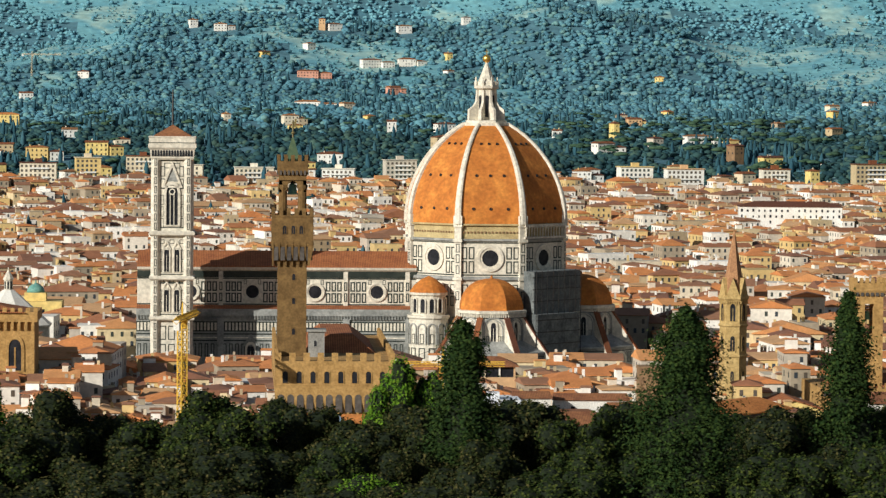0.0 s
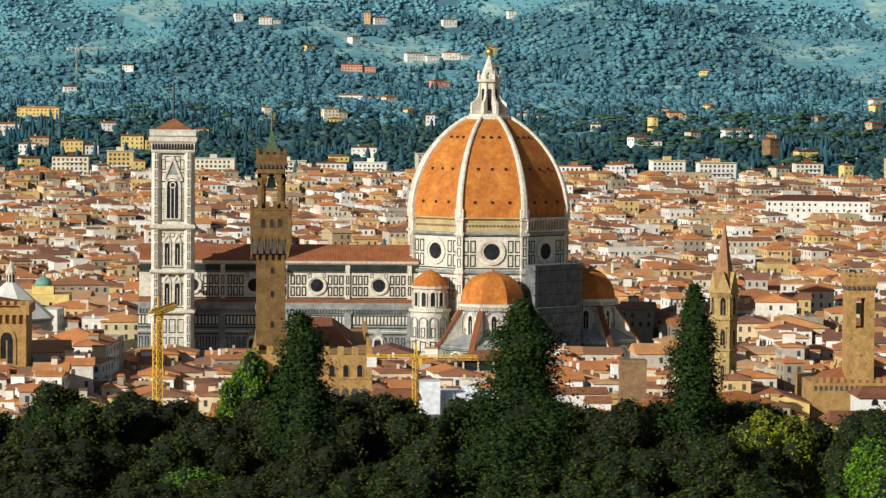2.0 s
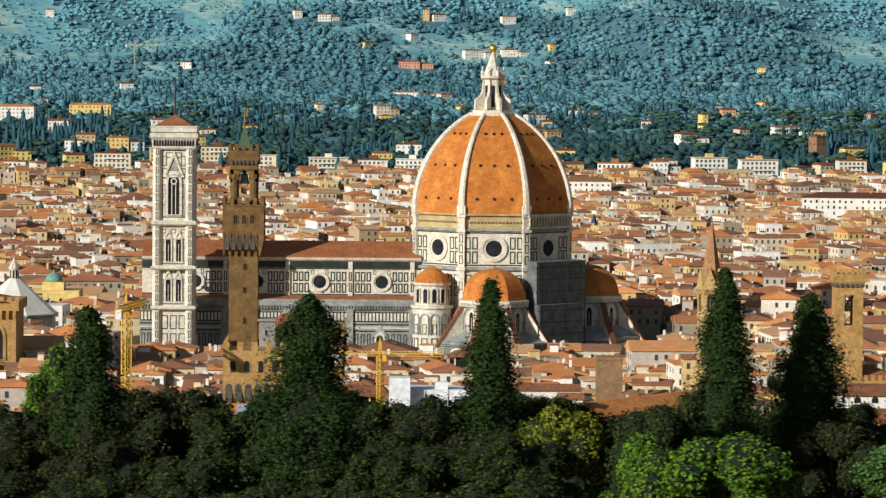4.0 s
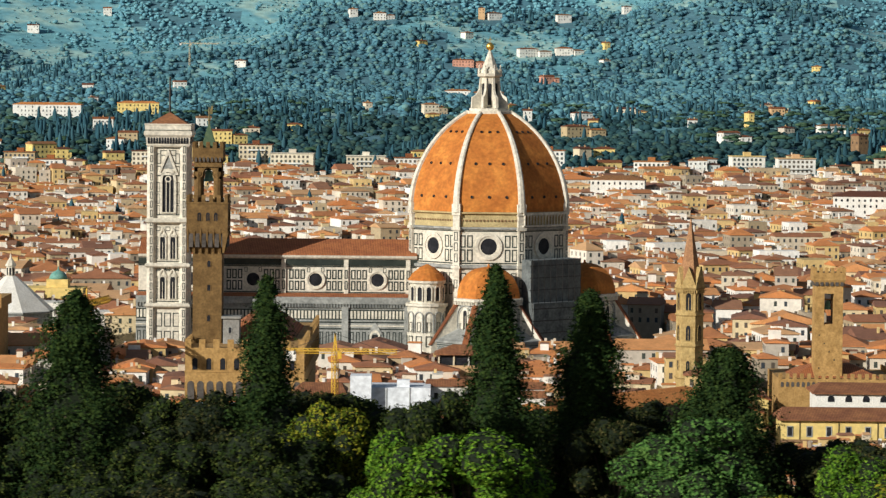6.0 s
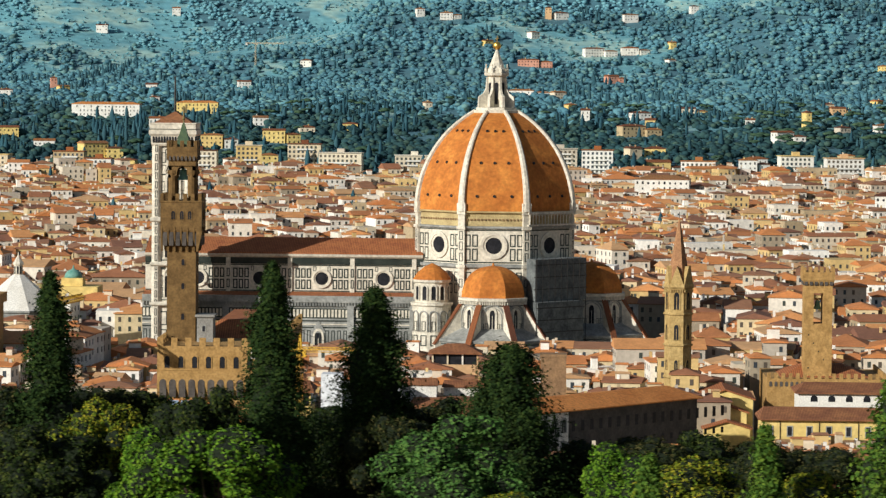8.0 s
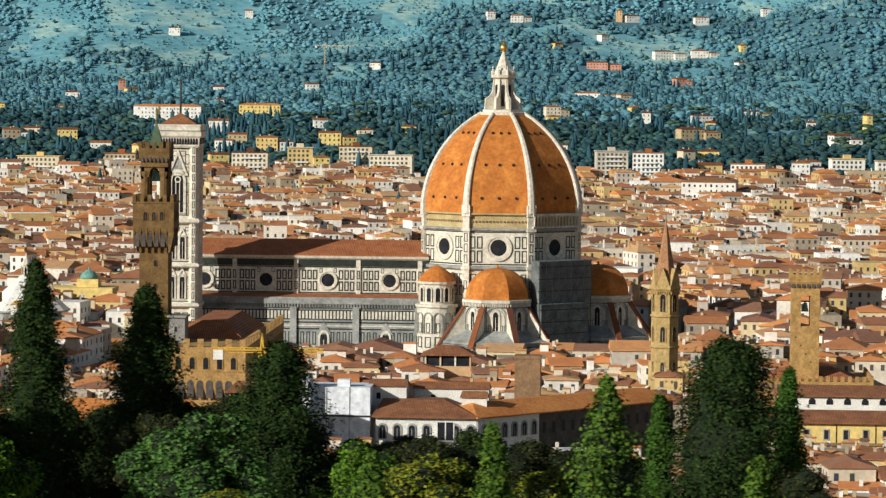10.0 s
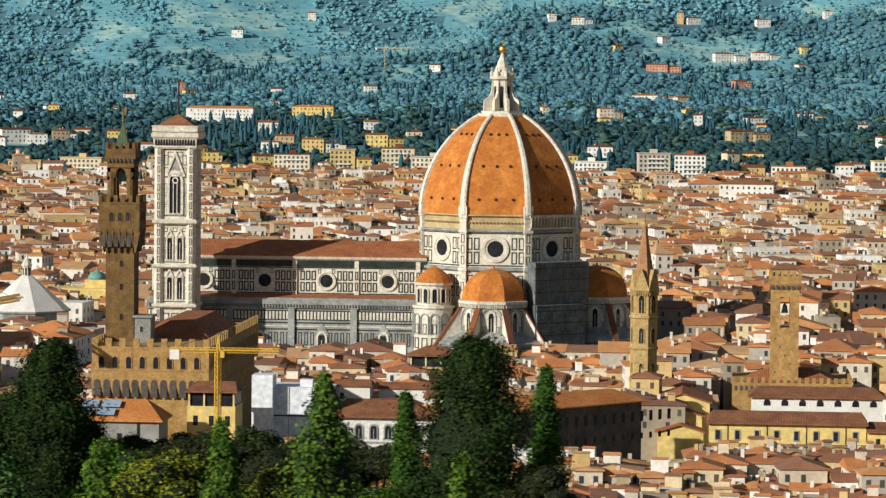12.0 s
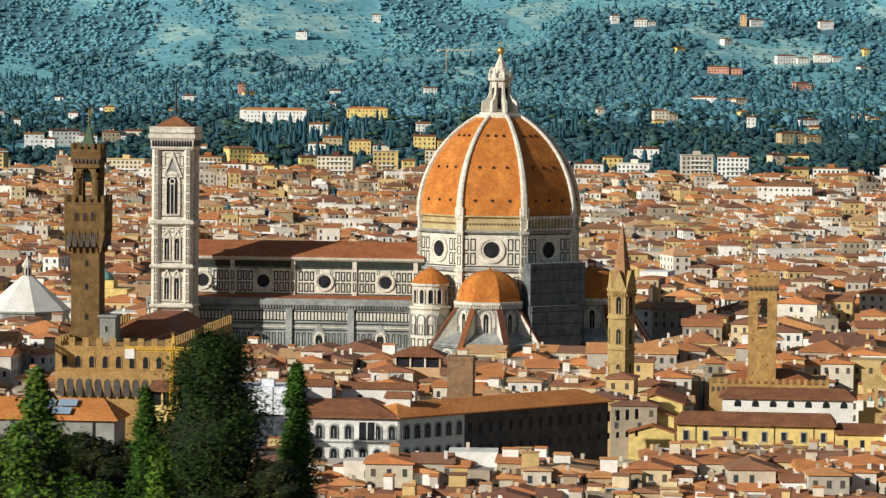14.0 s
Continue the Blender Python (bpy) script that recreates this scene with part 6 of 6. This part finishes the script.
def grove():
    r = random.Random(3)
    # tall dark conifers: x, y, top, width, narrowness
    dark = "tall dark green conifer with a dense ragged crown"
    for i, (x, y, top, w, fat, rag) in enumerate(((-63.5, -887, 79.2, 7.4, 0.52, 0.32), (-44, -890, 80.6, 12.4, 0.62, 0.42), (-27.7, -880, 81.5, 8.2, 0.7, 0.34), (-6.9, -886, 83.0, 9.6, 0.75, 0.36), (1.8, -877, 80.2, 10.0, 0.6, 0.38), (14.3, -878, 75.0, 10.8, 0.48, 0.36), (54.8, -898, 77.3, 14.6, 0.40, 0.5))):
        g = land(x, y)
        t = conifer(100 + i, top - g, w * (1.5 if w < 14 else 1.2), M_LEAF_DARK, dark, fat, rag, 46000 if w < 9 else 64000, size=0.175)
        t.matrix_basis = pose(x, y, g)
    for i, (x, y, top, w) in enumerate(((60.7, -886, 74.2, 3.4), (49.2, -898, 72.8, 3.0), (-105.5, -884, 73.6, 3.4))):
        g = land(x, y)
        t = conifer(120 + i, top - g, w * 1.75, M_LEAF_CYP, "slender green column cypress", 0.66, 0.2, 24000, size=0.17)
        t.matrix_basis = pose(x, y, g)
    for i, (x, y, top, w) in enumerate(((44.8, -922, 76.3, 13.5), (35.5, -914, 71.6, 7.5), (26.0, -918, 69.6, 7.0), (56.5, -930, 71.0, 7.0))):
        g = land(x, y)
        t = conifer(130 + i, top - g, w * 1.3, M_LEAF_CONI, "young green spruce with drooping boughs", 0.85, 0.5, 15000, name="spruce_tree", size=0.22)
        t.matrix_basis = pose(x, y, g)
    # round-headed trees: three shapes of each sort, set down many times
    kinds = {"olive": (M_LEAF_OLIVE, "dark olive-green evergreen oak on the slope"), "green": (M_LEAF_GREEN, "bright green leafy tree in sunlight"), "yellow": (M_LEAF_YELLOW, "yellow-green leafy tree on the slope"), "blue": (M_LEAF_BLUE, "light green feathery tree on the slope"), "moss": (M_LEAF_MOSS, "mossy green holm oak in dense leaf")}
    made = {k: [] for k in kinds}

    def put(kind, x, y, top, w):
        g = land(x, y)
        h = top - g
        if len(made[kind]) < (3 if kind == "olive" else 2):
            ma, la = kinds[kind]
            t = broadleaf(200 + (len(kind) + ord(kind[0])) * 10 + len(made[kind]), 20.0, 12.0, ma, la, 30000, size=0.20)
            t.scale = (w / 12, w / 12, h / 20)
            made[kind].append(t)
            t.matrix_basis = pose(x, y, g, 0, 0, 40) @ Matrix.Diagonal((w / 12, w / 12, h / 20, 1))
        else:
            o = made[kind][r.randrange(len(made[kind]))]
            t = copy_thing(o, pose(x, y, g))
            t.matrix_basis = pose(x, y, g, 0, 0, r.uniform(0, 360)) @ Matrix.Diagonal((w / 12, w / 12, h / 20, 1))
        return t
    x = -112.0
    while x < 46:
        put(r.choice(("olive", "olive", "moss")), x, -868 + r.uniform(-4, 4), (71.7 if x < -20 else 70.4 if x < 16 else 67.2) + r.uniform(-1.3, 0.9), r.uniform(9, 12))
        x += r.uniform(4.5, 6.5)
    x = -112.0
    while x < -20:
        put(r.choice(("olive", "moss")), x, -893 + r.uniform(-4, 4), 69.8 + r.uniform(-1.5, 1.0), r.uniform(9, 12))
        x += r.uniform(5.0, 7.5)
    x = -108.0
    while x < -25:
        put(r.choice(("olive", "moss")), x, -915 + r.uniform(-4, 4), 67.6 + r.uniform(-1.0, 1.0), r.uniform(9, 11))
        x += r.uniform(6.0, 9.0)
    for kind, x, y, top, w in (("green", -72.0, -902, 67.6, 7), ("green", -68.5, -866, 74.4, 6.5), ("green", -65.3, -864, 73.4, 5), ("yellow", -22, -889, 71.6, 9), ("green", -9.6, -911, 71.4, 12.5), ("green", -15, -908, 70.4, 9), ("blue", 10, -900, 71.6, 13),
                               ("yellow", -33, -935, 65.6, 7), ("yellow", 15, -925, 67.8, 9), ("yellow", 21, -928, 66.5, 7), ("yellow", 30, -905, 68.6, 11), ("green", 24, -897, 68.4, 9), ("yellow", 40, -909, 68.0, 9), ("olive", 37, -885, 67.6, 10), ("olive", 28, -880, 68.4, 10), ("green", 47, -912, 67.0, 8), ("olive", 60, -901, 67.4, 10), ("yellow", 72, -900, 64.4, 6), ("green", 77, -898, 63.8, 6), ("olive", 4, -882, 71.0, 9), ("moss", -13, -893, 74.0, 9), ("green", -55, -925, 64.5, 7), ("olive", 42, -935, 68.0, 8)):
        put(kind, x, y, top, w)


M_LEAF_CYP = leaves("column_cypress_needles", [(0.038, 0.089, 0.013), (0.054, 0.113, 0.017), (0.027, 0.065, 0.011)])
M_LEAF_CONI = leaves("spruce_needles", [(0.051, 0.105, 0.016), (0.078, 0.141, 0.021), (0.036, 0.078, 0.013), (0.105, 0.165, 0.021)])


def villas():
    r = random.Random(21)
    near_label = {M_WHITE: "white villa with a tiled roof among dark trees", M_WALL: "cream plastered villa among hillside trees", M_YELLOW: "yellow villa with a brown roof among trees", M_PINK: "pink villa with a tiled roof on the hill", M_BRICK: "brown stone villa with a red tiled roof"}
    for x, y, w, d, h, wall, la in GREAT_VILLAS:
        house(x, y, w, d, h, r.uniform(-4, 4), 0.28, True, False, wall, M_TILE_ORANGE, la, land(x, y) + 1.0, 3, "hillside villas", name="villa")
    for villas_of in (FOOT_VILLAS, HILL_VILLAS):
        for wall, vs in villas_of:
            for x, y, w in vs:
                tall = 13 if w < 9.5 else r.choice((6.0, 7.0, 8.5)) + (2.0 if w > 22 and y < 1800 else 0)
                main = w if w < 20 else w * 0.62
                house(x - (w - main) / 2, y, main, r.uniform(9, 12), tall, r.uniform(-5, 32), 0.3, r.random() < 0.7, False, wall, M_TILE, near_label[wall], land(x, y) + 0.6, 2 if w < 20 else 3, "hillside villas", name="villa")
                if main < w:      # a lower wing beside the main block
                    house(x + main / 2 + 0.2, y + 1.5, w - main, 9, tall * 0.66, r.uniform(0, 26), 0.3, True, False, wall, M_TILE, "low plastered wing beside a hillside villa", land(x, y) + 0.6, 2, "hillside villas", name="villa_wing")
    n = 0
    while n < 62:
        y = 1210 + 1900 * r.random() ** 2.6
        x = r.uniform(-900, 720)
        if hill_view(x, y) and all(abs(x - a) > 25 or abs(y - b) > 40 for a, b, _ in VILLA_SPOTS):
            n += 1
            house(x, y, r.uniform(8, 17) * (1 if y < 1900 else 0.8), r.uniform(8, 11), r.choice((5, 6, 7)) + (2 if y < 1400 else 0), r.uniform(-10, 40), 0.3, r.random() < 0.6, False, r.choice((M_WHITE, M_WALL, M_WALL, M_YELLOW)), M_TILE, "country villa with plastered walls among hillside trees", land(x, y) + 0.6, 2, "hillside villas", name="villa")


def apartments():
    """Flat-roofed blocks of flats at the foot of the hills, with window rows and balconies."""
    r = random.Random(33)
    x = -470.0
    while x < 400:
        w, d, n = r.uniform(17, 30), 12.0, r.choice((5, 6, 6, 7))
        y = r.uniform(1150, 1250)
        h = n * 3.1 + 1
        o = thing("apartment_block", "pale plastered block of flats with balconies and a flat roof", "apartment block", pose(x, y, land(x, y) - 1, 0, 0, r.uniform(-9, 9)), "apartment blocks")
        part("wall", Shape().box(-w / 2, w / 2, -d / 2, d / 2, -3, h), r.choice((M_WHITE, M_WALL, M_WALL)), o)
        part("roof", Shape().box(-w / 2 - 0.6, w / 2 + 0.6, -d / 2 - 0.8, d / 2 + 0.6, h, h + 0.5).box(-2.5, 2.5, -2, 2, h + 0.5, h + 3), r.choice((M_WALL, M_TILE, M_TILE)), o)
        for q in range(n):
            z = 1.1 + q * 3.1
            s = Shape()
            for i in range(int(w / 3.0)):
                a = -w / 2 + 1.5 + i * 3.0
                s.box(a - 0.7, a + 0.8, -d / 2 - 0.06, -d / 2 + 0.1, z, z + 1.7)
            tagged(part("window_band", s, M_SHUT, o), "dark shuttered window row", kind="stuff")
            if q and r.random() < 0.75:
                part("balcony", Shape().box(-w * 0.22, w * 0.3, -d / 2 - 1.3, -d / 2, z - 1.1, z - 0.9).box(-w * 0.22, w * 0.3, -d / 2 - 1.3, -d / 2 - 1.2, z - 0.9, z), M_WHITE, o)
        x += w + r.choice((4, 8, 20, 45))


far_woods()
grove()
villas()
apartments()
